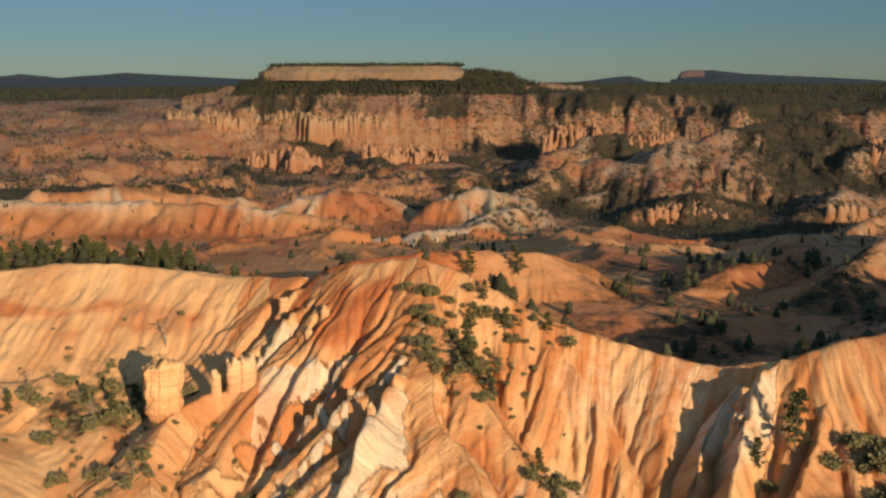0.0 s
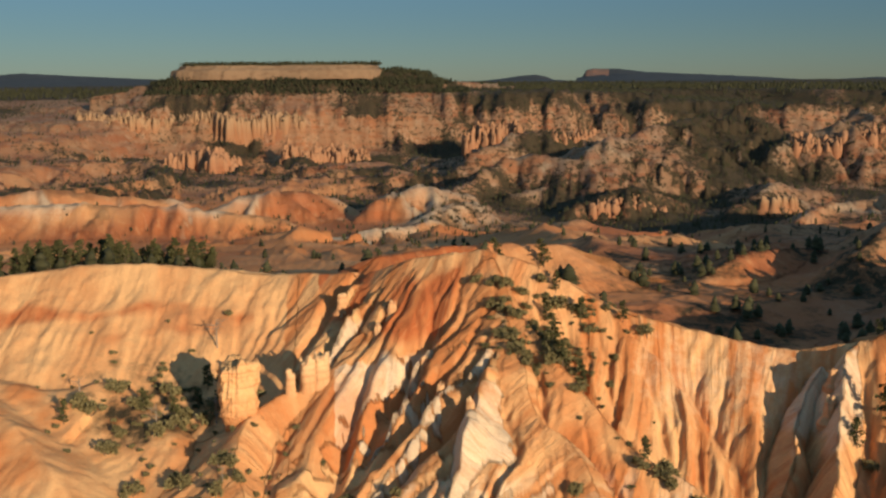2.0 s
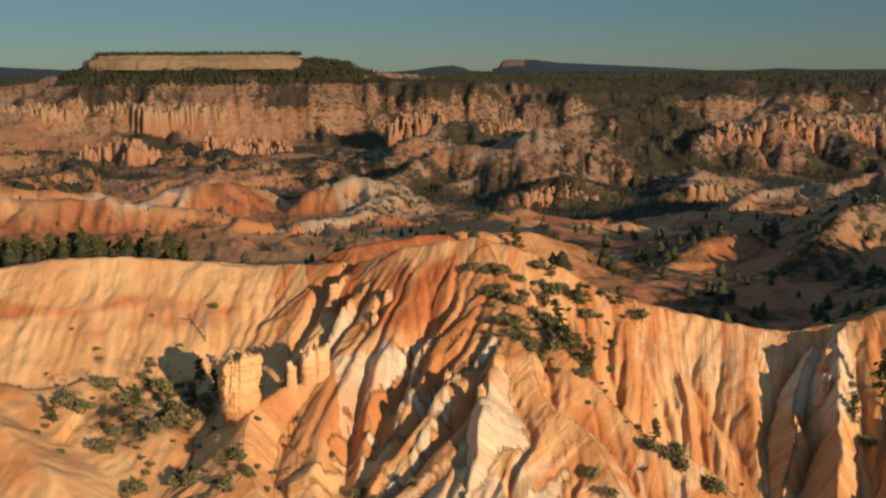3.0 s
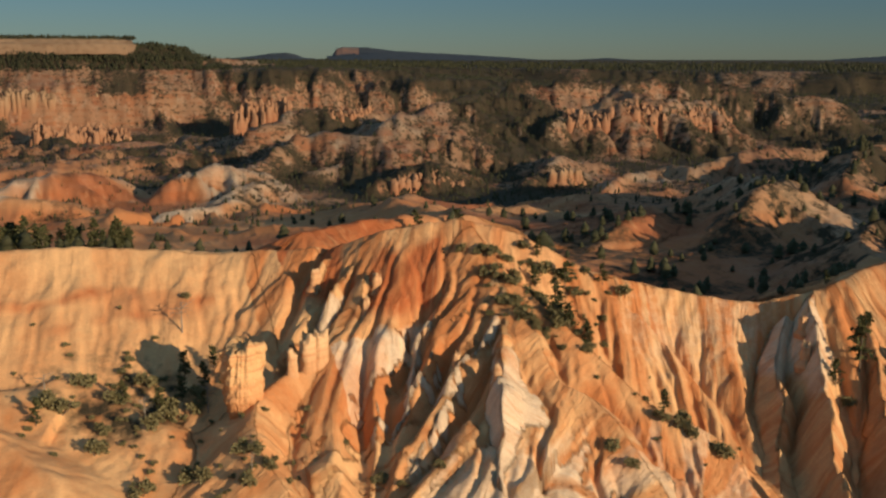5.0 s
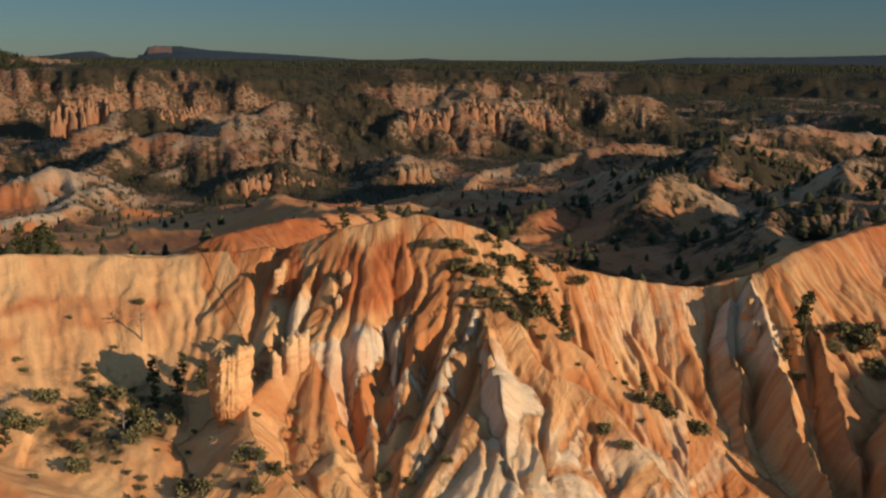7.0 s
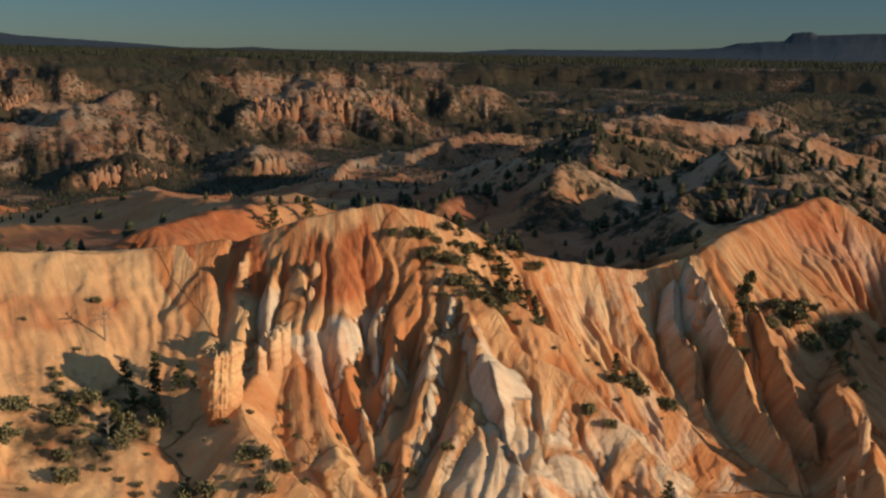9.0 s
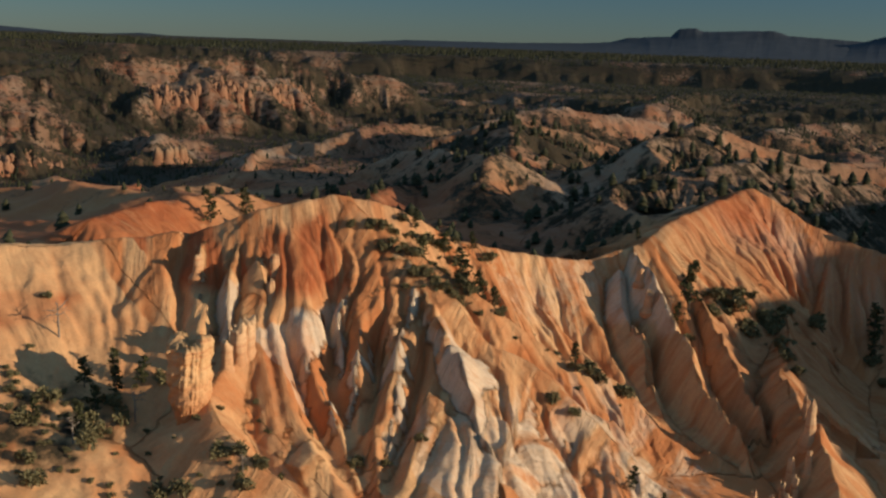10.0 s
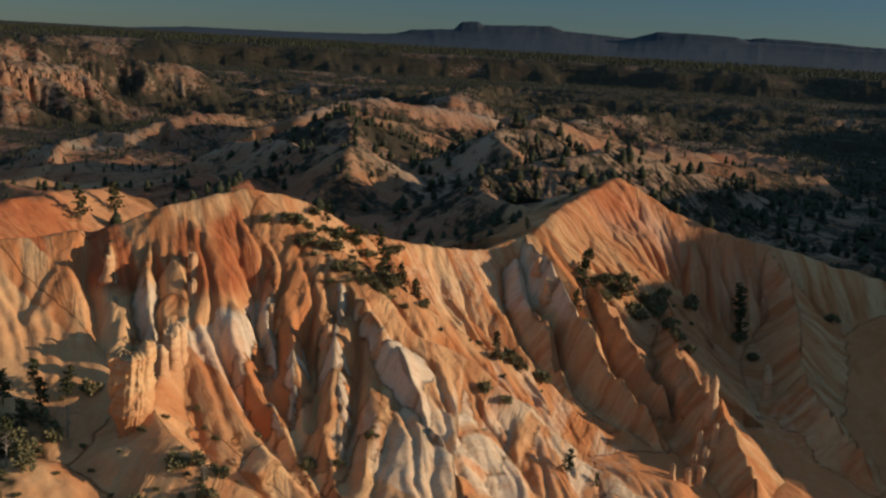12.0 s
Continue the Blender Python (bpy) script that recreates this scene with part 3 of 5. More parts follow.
rill = rill_node(2.8, 0.12, 5)
rill_fine = rill_node(8.0, 0.35, 5)
c1 = mix_node(n, l, sharpen(sep.outputs[0], 0.05, 0.95), ORANGE, CREAM)
c2 = mix_node(n, l, sharpen(sep.outputs[1], 0.2, 0.8), c1, WHITE)
c3 = mix_node(n, l, sharpen(sep.outputs[2], 0.15, 0.9), c2, RED)
c3 = mix_node(n, l, ramp_node(n, l, rill, 0.54, 0.68, 0, 0.4), c3, ORANGE)
c3 = mix_node(n, l, ramp_node(n, l, rill, 0.46, 0.32, 0, 0.4), c3, CREAM)
c3 = mix_node(n, l, ramp_node(n, l, rill_fine, 0.55, 0.75, 0, 0.28), c3, (0.36, 0.17, 0.08))
c4 = mix_node(n, l, ramp_node(n, l, fine, 0.30, 0.72), c3, mix_node(n, l, 0.28, c3, (0.28, 0.15, 0.08)))
at3 = n.new("ShaderNodeAttribute")
at3.attribute_name = "pink"
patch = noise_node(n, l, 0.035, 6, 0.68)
# far rock beds and patches, with haze and cloud shade put into the tones
hazed_rock = mix_node(n, l, ramp_node(n, l, patch, 0.42, 0.58), (0.200, 0.086, 0.050), (0.205, 0.136, 0.092))
hazed_rock = mix_node(n, l, ramp_node(n, l, noise_node(n, l, 1.0, 3, 0.6, (0.012, 0.012, 0.17)), 0.47, 0.55, 0, 0.75), hazed_rock, (0.225, 0.152, 0.100))
hazed_rock = mix_node(n, l, ramp_node(n, l, noise_node(n, l, 0.07, 5, 0.7), 0.54, 0.66, 0, 0.8), hazed_rock, (0.29, 0.228, 0.165))
c4 = mix_node(n, l, ramp_node(n, l, at3.outputs["Fac"], 0, 1, 0, 0.85), c4, hazed_rock)
# single shrubs on the far slopes
speck = n.new("ShaderNodeMath")
speck.operation = "MULTIPLY_ADD"
l.new(ramp_node(n, l, noise_node(n, l, 0.16, 4, 0.7), 0.47, 0.62, -0.12, 0.62), speck.inputs[0])
l.new(at3.outputs["Fac"], speck.inputs[1])
l.new(at2.outputs["Fac"], speck.inputs[2])
c5 = mix_node(n, l, sharpen(speck.outputs[0], 0.35, 0.75), c4, mix_node(n, l, ramp_node(n, l, fine, 0.35, 0.65), LITTER, SOIL_GREEN))
l.new(c5, b.inputs["Base Color"])
bump = n.new("ShaderNodeBump")
bump.inputs["Strength"].default_value, bump.inputs["Distance"].default_value = 0.55, 0.30
l.new(noise_node(n, l, 0.9, 9, 0.68), bump.inputs["Height"])
bump2 = n.new("ShaderNodeBump")
bump2.inputs["Strength"].default_value, bump2.inputs["Distance"].default_value = 0.75, 0.7
l.new(rill, bump2.inputs["Height"])
l.new(bump.outputs["Normal"], bump2.inputs["Normal"])
bump3 = n.new("ShaderNodeBump")
bump3.inputs["Strength"].default_value, bump3.inputs["Distance"].default_value = 0.65, 0.28
l.new(rill_fine, bump3.inputs["Height"])
l.new(bump2.outputs["Normal"], bump3.inputs["Normal"])
l.new(bump3.outputs["Normal"], b.inputs["Normal"])


# ---- ground ----
def ground_grid():
    cx, cy = -45.0, 20.0
    view = np.radians(np.arange(-40, 97, 0.1))
    rest = np.radians(np.arange(97, 320, 3.0))
    ang = np.concatenate([view, rest])
    rad = np.concatenate([np.arange(6, 84, 3.0), np.arange(84, 255, 0.42), 255 * 1.0095 ** np.arange(0, 330)])
    rad = rad[rad < 4900]
    A, R = np.meshgrid(ang, rad)
    return cx + R * np.sin(A), cy + R * np.cos(A), len(rad), len(ang), cx, cy


GX, GY, NR, NA, GCX, GCY = ground_grid()
REC = {key: np.zeros(GX.size) for key in ("s", "d", "tag", "side")}
GZ = land(GX.ravel(), GY.ravel(), REC)
co = np.stack([GX.ravel(), GY.ravel(), GZ], 1)
co = np.vstack([co, [[GCX, GCY, land(np.array([GCX]), np.array([GCY]))[0]]]])
i, j = np.meshgrid(np.arange(NR - 1), np.arange(NA), indexing="ij")
j2 = (j + 1) % NA
quads = np.stack([i * NA + j, i * NA + j2, (i + 1) * NA + j2, (i + 1) * NA + j], -1).reshape(-1, 4)[:, ::-1]
fan = np.stack([(np.arange(NA) + 1) % NA, np.full(NA, NR * NA), np.arange(NA)], 1)
me = bpy.data.meshes.new("ground")
me.vertices.add(len(co))
me.vertices.foreach_set("co", co.ravel())
loops = np.concatenate([quads.ravel(), fan.ravel()])
me.loops.add(len(loops))
me.loops.foreach_set("vertex_index", loops.astype(np.int32))
starts = np.concatenate([np.arange(len(quads)) * 4, len(quads) * 4 + np.arange(len(fan)) * 3])
me.polygons.add(len(starts))
me.polygons.foreach_set("loop_start", starts.astype(np.int32))
me.update(calc_edges=True)
me.validate()
me.polygons.foreach_set("use_smooth", np.ones(len(me.polygons), bool))
X, Y, Z = co[:-1].T
S, D, TAG, SIDE = REC["s"], REC["d"], REC["tag"], REC["side"]
RANGE = np.hypot(X, Y)
AZIM = np.degrees(np.arctan2(X, Y))
BEHIND = Y > np.interp(X, [p[0] for p in MAIN_CREST], [p[1] for p in MAIN_CREST]) + 3
NEAR = (TAG < 50) & (RANGE < 300) & ~BEHIND
zg = Z.reshape(NR, NA)
steep = np.hypot(np.gradient(zg, axis=0) / np.gradient(GX[:, 0] * 0 + np.hypot(GX[:, 0] - GCX, GY[:, 0] - GCY))[:, None], 0)
STEEP = step(0.55, 1.0, np.abs(steep)).ravel()


def blob(x0, y0, r):
    return np.exp(-((X - x0) ** 2 + (Y - y0) ** 2) / r ** 2)


streak = fbm(S * 0.9 + 3 * TAG, D / 16, 3, 500)
streak2 = fbm(S * 2.3 + 3 * TAG, D / 22, 2, 520)
level = Z + 2.4 * (fbm(X / 16, Y / 16, 3, 540) - 0.5) + 2.6 * (fbm(S * 0.5, D / 30, 2, 545) - 0.5)
cut = np.clip(-carved(X, Y), 0, 1.2) * (RANGE < 300)
# near ridge: cream with orange flutes, white fins, a red cap and a red band
FIN_ROCK = np.isin(TAG, [f[0] for f in FINS])
cream = np.clip(1.9 * (streak - 0.27) + 1.3 * (streak2 - 0.5), 0, 1)
cream = np.where((TAG == 9) | (TAG == 10), 0.48 + 1.7 * (fbm(X / 6, Y / 6, 4, 505) - 0.5), cream)
cream = np.where((X < -40) & (TAG == 1), 0.74 + 0.9 * (fbm(S * 0.35, D / 20, 3, 506) - 0.5), cream)
cream = np.where(TAG == 7, np.clip(0.42 + 1.0 * (streak - 0.4), 0, 1), cream)
cream = np.where(TAG == 2, 0.24 + 1.3 * (fbm(X / 5, Y / 5, 3, 507) - 0.5), cream)
cream = np.where(FIN_ROCK | (TAG == 3), np.clip(cream + 0.22, 0, 1), cream)
# a bed of white rock comes out along the fins; below and above it they are orange
bed = step(37, 41.5, level) * (1 - step(56.5, 59.5, level)) * (X < 5) + step(43, 47, level) * (1 - step(55, 57, level)) * (X >= 5)
white = FIN_ROCK * bed * np.where((TAG == 4) & (SIDE > 0), 0.6, np.where(TAG == 11, 0.7, 1.0)) * (TAG != 20) * step(0.12, 0.36, fbm(S * 0.5 + TAG, D / 8, 3, 508))
bowl = (X > -31) * (X < -4) * (Y < 165) * (Y > 136) * step(37, 41, level) * (1 - step(52.5, 54.5, level)) * ~np.isin(TAG, (2, 3, 7))
foot = (X > -26) * (X < 24) * (Y < 142) * (1 - step(42, 46.5, level)) * step(0.36, 0.56, streak)
white = np.where(TAG == 4, white * (1 - step(50, 52.5, level)), white)
white = np.maximum(white, 0.75 * bowl) + 0.4 * foot
white = white + 0.35 * blob(24, 156, 10) + 0.35 * blob(40, 155, 9) + 0.7 * blob(96, 141, 8) + 0.4 * blob(84, 146, 7) + 0.35 * blob(-10, 128, 10) + 0.3 * blob(8, 116, 12) + 0.3 * blob(60, 100, 14) \
    + 0.35 * blob(100, 118, 16) + 0.3 * blob(-32, 128, 8)
white = np.clip(white, 0, 1.0) * np.clip(0.78 + 1.2 * (streak - 0.3) + 0.5 * (streak2 - 0.5), 0, 1)
red = 0.25 * blob(-2, 174, 11) + 0.2 * blob(10, 168, 9) + 0.7 * blob(92, 153, 13) + 0.5 * blob(70, 153, 9) + 0.5 * blob(-30, 158, 6) + 0.25 * blob(60, 124, 14) + 0.3 * blob(4, 136, 7)
red = red + 0.8 * step(54, 57, level) * (1 - step(63, 66, level)) * (X > -34) * (X < -4) * (TAG == 1) * step(0.35, 0.6, streak)
red = red + 0.35 * blob(80, 118, 22) + 0.4 * blob(108, 130, 20) + 0.3 * blob(42, 112, 16) + 0.15 * (TAG == 20)
red = red * np.clip(0.8 + 1.8 * (streak - 0.4), 0, 1.3)
red = np.maximum(red, 0.75 * step(51.5, 53.5, level) * (1 - step(55.6, 57.4, level)) * step(0.25, 0.5, fbm(X / 17, Y / 9, 2, 560)) * (X < -46) * (TAG == 1))
red = red + 0.25 * cut * (1 - np.clip(white, 0, 1))
scrub = 0.75 * blob(5, 154, 7) + 0.35 * blob(9, 160, 6) + 0.3 * blob(13, 138, 4) + 0.95 * blob(-60, 166, 12) + 0.5 * blob(-49, 147, 6) + 0.5 * blob(-70, 178, 14) + 0.5 * blob(70, 131, 8)
scrub = scrub * (0.35 + 1.1 * (fbm(X / 2.2, Y / 2.2, 3, 580) - 0.3))
# hills behind: orange with pale caps, scrub in the hollows and more of it to the east
hill = (TAG >= 100)
f_cream = np.clip(1.6 * (fbm(X / 38, Y / 38, 4, 600) - 0.40) + 0.3 * np.exp(-D / 9) * hill, 0, 0.75)
pale = blob(118, 244, 17) + blob(163, 311, 22) + 0.9 * blob(180, 348, 20) + blob(268, 552, 36) + 0.8 * blob(98, 190, 14) + 0.5 * blob(140, 205, 18)
pale = 0.45 * pale
f_white = np.clip(0.95 * np.exp(-D / 12) * hill * step(0.42, 0.58, fbm(X / 60, Y / 60, 2, 610)) * step(450, 600, RANGE) + pale * step(0.25, 0.5, fbm(X / 14, Y / 14, 3, 615)), 0, 1)
f_red = np.clip(blob(85, 254, 22) + blob(80, 290, 22) + 2.2 * (fbm(X / 50 + 7, Y / 50, 3, 620) - 0.36), 0, 0.9) * (1 - 0.6 * f_white)
eastern = step(23, 29, AZIM) * step(170, 190, RANGE) * (1 - step(400, 520, RANGE))
f_white = np.maximum(f_white, 0.5 * eastern * step(0.4, 0.6, fbm(X / 25, Y / 25, 3, 618)))
f_red = f_red * (1 - 0.65 * eastern)
gullied = np.clip(-carved(X, Y) / np.interp(RANGE, (300, 1000, 2000), (1.5, 4.0, 6.0)), -1, 1)
low = 0.10 * gullied + fbm(X / 110, Y / 110, 4, 630) + 0.19 * step(-4, 14, AZIM) + 0.06 * step(800, 1000, RANGE) * step(10, 20, AZIM) - 0.05 * step(-2, -18, AZIM) - 0.14 * np.exp(-D / 16) * hill + 0.25 * (fbm(X / 30, Y / 30, 3, 635) - 0.5)
FOREST = np.clip(3.6 * (low - 0.44), 0, 1)
FOREST = FOREST * (1 - 0.7 * (1 - step(480, 760, RANGE)) * (1 - step(28, 40, AZIM)))
FOREST = np.maximum(FOREST, 0.9 * BEHIND * (RANGE < 300) * (0.2 + (AZIM < -13) * 0.8 + 0.55 * step(2, 12, AZIM) * step(0.3, 0.6, fbm(X / 13, Y / 13, 3, 640))))
FOREST = np.maximum(FOREST, 0.85 * step(60, 66, Z) * (RANGE > 850) * (RANGE < 1250))
talus = (np.abs(X + 120) < 270) * step(74, 80, Z) * (Y > 1770) * (Y < 2000)
FOREST = np.maximum(FOREST, talus)
groves = sum(blob(gx, gy, gr) for gx, gy, gr in ((-375, 970, 60), (-255, 985, 62), (-290, 1150, 60), (-335, 1380, 70), (-20, 890, 50), (0, 1100, 70), (90, 1010, 70), (245, 765, 40), (260, 1060, 90), (-480, 1300, 60)))
FOREST = np.maximum(FOREST, np.clip(1.7 * groves, 0, 1) * step(0.30, 0.48, fbm(X / 28, Y / 28, 3, 647)))
FOREST = np.maximum(FOREST * (1 - 0.85 * STEEP * (RANGE > 300) * (1 - talus)), step(2300, 2380, RANGE))
FOREST = np.maximum(FOREST, 0.62 * eastern * step(0.36, 0.54, fbm(X / 30 + 3, Y / 30, 3, 645)) * (1 - np.clip(pale, 0, 1)))
FOREST = np.maximum(FOREST, np.clip(1.3 * blob(230, 320, 48), 0, 1) * step(0.3, 0.5, fbm(X / 12, Y / 12, 3, 646)))
keep = NEAR.astype(float)
masks = np.stack([cream * keep + f_cream * (1 - keep), white * keep + f_white * (1 - keep), red * keep + f_red * (1 - keep)], 1)
masks = np.vstack([np.clip(masks, 0, 1), [[0.5, 0, 0]]])
tone = me.attributes.new("tone", "FLOAT_COLOR", "POINT")
tone.data.foreach_set("color", np.hstack([masks, np.ones((len(masks), 1))]).ravel())
shrubs = 0.25 * step(-3, 10, AZIM) * step(190, 420, RANGE) * (1 - 0.8 * np.exp(-D / 18) * hill)
scrub_all = np.append(np.clip(scrub * keep + (0.85 * FOREST + shrubs) * (1 - keep), 0, 1), 0)
me.attributes.new("scrub", "FLOAT", "POINT").data.foreach_set("value", scrub_all)
# share of the haze-dulled rock colour, larger with distance and to the east
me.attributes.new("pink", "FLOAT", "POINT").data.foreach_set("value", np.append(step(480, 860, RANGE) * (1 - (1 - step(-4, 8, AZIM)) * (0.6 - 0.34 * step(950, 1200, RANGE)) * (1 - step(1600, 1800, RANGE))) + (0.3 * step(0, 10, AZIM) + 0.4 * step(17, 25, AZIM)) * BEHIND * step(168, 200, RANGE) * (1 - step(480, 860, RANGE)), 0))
calm = np.where((TAG == 9) | (TAG == 10), 0.0, np.where(TAG == 7, 0.35, np.where((TAG == 1) & (X < -38), 0.1, 1.0)))
flow = np.vstack([np.stack([(S + 11.0 * TAG) * calm, D * calm, 0 * D], 1), [[0, 0, 0]]])
me.attributes.new("flow", "FLOAT_VECTOR", "POINT").data.foreach_set("vector", flow.ravel())
me.materials.append(m_ground)
ground = tagged(new("ground", me), "eroded orange and cream badlands ground with fluted ridges", "ground", kind="structure")


# ---- rock ----
GRID_R = np.hypot(GX[:, 0] - GCX, GY[:, 0] - GCY)


def ground_z(x, y):
    """The ground's height at a place, from its sheet."""
    r, a = math.hypot(x - GCX, y - GCY), math.degrees(math.atan2(x - GCX, y - GCY))
    i = min(max(int(np.searchsorted(GRID_R, r)) - 1, 0), NR - 2)
    u = min(max((r - GRID_R[i]) / (GRID_R[i + 1] - GRID_R[i]), 0), 1)
    w = min(max((a + 40) / 0.1, 0), 1368)
    j, w = int(w), w % 1
    q = co[:-1, 2].reshape(NR, NA)
    return float((q[i, j] * (1 - w) + q[i, j + 1] * w) * (1 - u) + (q[i + 1, j] * (1 - w) + q[i + 1, j + 1] * w) * u)


def part(name, verts, faces, mat, parent=None, label="", smooth=True):
    """Link arrays of corners and faces as one mesh object, under a thing or on its own."""
    m = bpy.data.meshes.new(name)
    m.from_pydata(np.asarray(verts).tolist(), [], [list(map(int, f)) for f in faces])
    m.polygons.foreach_set("use_smooth", np.full(len(m.polygons), smooth))
    m.materials.append(mat)
    m.update()
    ob = new(name, m)
    if parent is not None:
        ob.parent = parent
    return tagged(ob, label)


def rock_material(name, low, high, band, scale_z, z0, z1, k=1.0, cracks=0.6):
    """Rock in beds: a lower and an upper colour, darker bands between, cracks and pits."""
    m, n, l, b = material(name, 0.93)
    tc = n.new("ShaderNodeTexCoord")
    sx = n.new("ShaderNodeSeparateXYZ")
    l.new(tc.outputs["Object"], sx.inputs[0])
    wob = noise_node(n, l, 0.5 * k, 4, 0.6)
    add = n.new("ShaderNodeMath")
    add.operation = "MULTIPLY_ADD"
    l.new(wob, add.inputs[0])
    add.inputs[1].default_value = (z1 - z0) * 0.5
    l.new(sx.outputs["Z"], add.inputs[2])
    col = mix_node(n, l, ramp_node(n, l, add.outputs[0], z0 + 0.45 * (z1 - z0), z0 + 1.25 * (z1 - z0)), low, high)
    wave = n.new("ShaderNodeTexNoise")
    mp = n.new("ShaderNodeMapping")
    mp.inputs["Scale"].default_value = (0.08, 0.08, scale_z)
    l.new(tc.outputs["Object"], mp.inputs["Vector"])
    l.new(mp.outputs["Vector"], wave.inputs["Vector"])
    wave.inputs["Scale"].default_value, wave.inputs["Detail"].default_value = 1.0, 4
    col = mix_node(n, l, ramp_node(n, l, wave.outputs["Fac"], 0.5, 0.68), col, band)
    fine = noise_node(n, l, 3.0 * k, 6, 0.7)
    col = mix_node(n, l, ramp_node(n, l, fine, 0.35, 0.7, 0, 0.35), col, (0.25, 0.13, 0.07))
    crack = noise_node(n, l, 1.1 * k, 5, 0.6, (1, 1, 0.12))
    col = mix_node(n, l, ramp_node(n, l, crack, 0.44, 0.34, 0, cracks), col, (0.22, 0.10, 0.05))
    rnd = n.new("ShaderNodeObjectInfo")
    col = mix_node(n, l, ramp_node(n, l, rnd.outputs["Random"], 0, 1, 0, 0.3), col, high)
    l.new(col, b.inputs["Base Color"])
    bp = n.new("ShaderNodeBump")
    bp.inputs["Strength"].default_value, bp.inputs["Distance"].default_value = 0.8, 0.25
    l.new(noise_node(n, l, 1.6 * k, 8, 0.65, (1, 1, 1.8)), bp.inputs["Height"])
    l.new(bp.outputs["Normal"], b.inputs["Normal"])
    return m


m_pillar = rock_material("banded_pillar_rock", (0.54, 0.19, 0.07), (0.72, 0.44, 0.215), (0.50, 0.17, 0.065), 1.6, 0.0, 7.0, cracks=0.3)
m_pinnacle = rock_material("pale_pinnacle_rock", (0.58, 0.27, 0.12), (0.73, 0.48, 0.27), (0.52, 0.22, 0.10), 1.2, -1.0, 4.0, cracks=0.3)
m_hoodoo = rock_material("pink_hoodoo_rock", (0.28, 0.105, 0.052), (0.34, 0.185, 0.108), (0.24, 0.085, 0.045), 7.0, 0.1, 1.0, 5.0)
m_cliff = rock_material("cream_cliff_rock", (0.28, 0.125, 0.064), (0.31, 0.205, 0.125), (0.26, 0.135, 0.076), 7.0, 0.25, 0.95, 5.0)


def pillar(height, wide, deep, seed, rings=30, sides=40, jag=0.12, foot=0.25, waist=0.06, cone=0.10, dome=0.7, split=0.10, square=3.5, rugged=0.0):
    """A weathered column with flutes, ledges and a broken crown. Its foot reaches below z = 0."""
    rng = np.random.RandomState(seed)
    ph = rng.uniform(0, 9, 6)
    a = np.linspace(0, 2 * np.pi, sides, endpoint=False)
    box = (np.abs(np.cos(a)) ** square + np.abs(np.sin(a)) ** square) ** (-1 / square)
    verts, faces = [], []
    sink = 0.25 * height

    def crown(cx, cy):
        """Broken blocks on top, lower towards the rim."""
        big = step(0.3, 0.7, vnoise(cx * 1.5 + ph[4], cy * 1.5 + ph[5], seed + 4))
        small = vnoise(cx * 4 + ph[5], cy * 4, seed + 5)
        return jag * height * (big + 0.5 * small - 0.9 - dome * (cx * cx + cy * cy))

    for k in range(rings + 1):
        u = k / rings
        z = -sink + (height + sink) * u
        v = max(z, 0) / height
        taper = 1 + foot * max(0, 0.25 - v) ** 1 * 4 - cone * v - waist * math.exp(-((v - 0.2) / 0.12) ** 2)
        ledge = 0.05 * (vnoise(np.array([z * 0.9 + seed]), np.array([0.5]), seed)[0] - 0.5) * 2
        flute = 0.16 * (vnoise(np.cos(a) * 3 + ph[0], np.sin(a) * 3 + z * 0.05 + ph[1], seed + 1) - 0.5) + 0.12 * (vnoise(np.cos(a) * 7 + ph[2], np.sin(a) * 7 + z * 0.12, seed + 2) - 0.5) - split * np.maximum(0, vnoise(np.cos(a) * 10 + ph[1], np.sin(a) * 10 + z * 0.06, seed + 8) - 0.62) / 0.38
        rough = 0.06 * (vnoise(a * 4 + ph[3], z * 1.1 + 0 * a, seed + 3) - 0.5)
        knob = rugged * (fbm(np.cos(a) * 2.6 + 0.45 * z + ph[0], np.sin(a) * 2.6 + 0.7 * z + ph[2], 4, seed + 9, 0.6) - 0.5) * 2
        r = box * (taper + ledge + flute * (0.6 + 0.8 * v) + rough + knob)
        zz = z + crown(np.cos(a), np.sin(a)) * v ** 2
        for q in range(sides):
            verts.append((0.5 * wide * r[q] * math.cos(a[q]), 0.5 * deep * r[q] * math.sin(a[q]), zz[q]))
    for k in range(rings):
        for q in range(sides):
            q2 = (q + 1) % sides
            faces.append((k * sides + q, k * sides + q2, (k + 1) * sides + q2, (k + 1) * sides + q))
    # broken top: rings inwards and a middle
    last = rings * sides
    rim = verts[last:last + sides]
    for f in (0.86, 0.68, 0.48, 0.25):
        base = len(verts)
        zz = height + crown(f * np.cos(a), f * np.sin(a)) + 0.02 * height * rng.normal(size=sides)
        for q in range(sides):
            x, y, z = rim[q]
            verts.append((x * f, y * f, zz[q]))
        for q in range(sides):
            q2 = (q + 1) % sides
            faces.append((last + q, last + q2, base + q2, base + q))
        last = base
    verts.append((0, 0, height + float(crown(np.zeros(1), np.zeros(1))[0])))
    for q in range(sides):
        faces.append((last + q, last + (q + 1) % sides, len(verts) - 1))
    return verts, faces


# the tall pillar on the spur
v, f = pillar(11.4, 5.6, 4.9, 23, 90, 130, 0.13, -0.45, 0.02, -0.05, 0.3, 0.04, 2.4, 0.17)
hoodoo = tagged(part("rock_pillar", v, f, m_pillar), "tall banded orange and cream hoodoo on the bare spur", "hoodoo")
hoodoo.matrix_basis = pose(-46.2, 157.3, 44.0, 0, 2, 24)

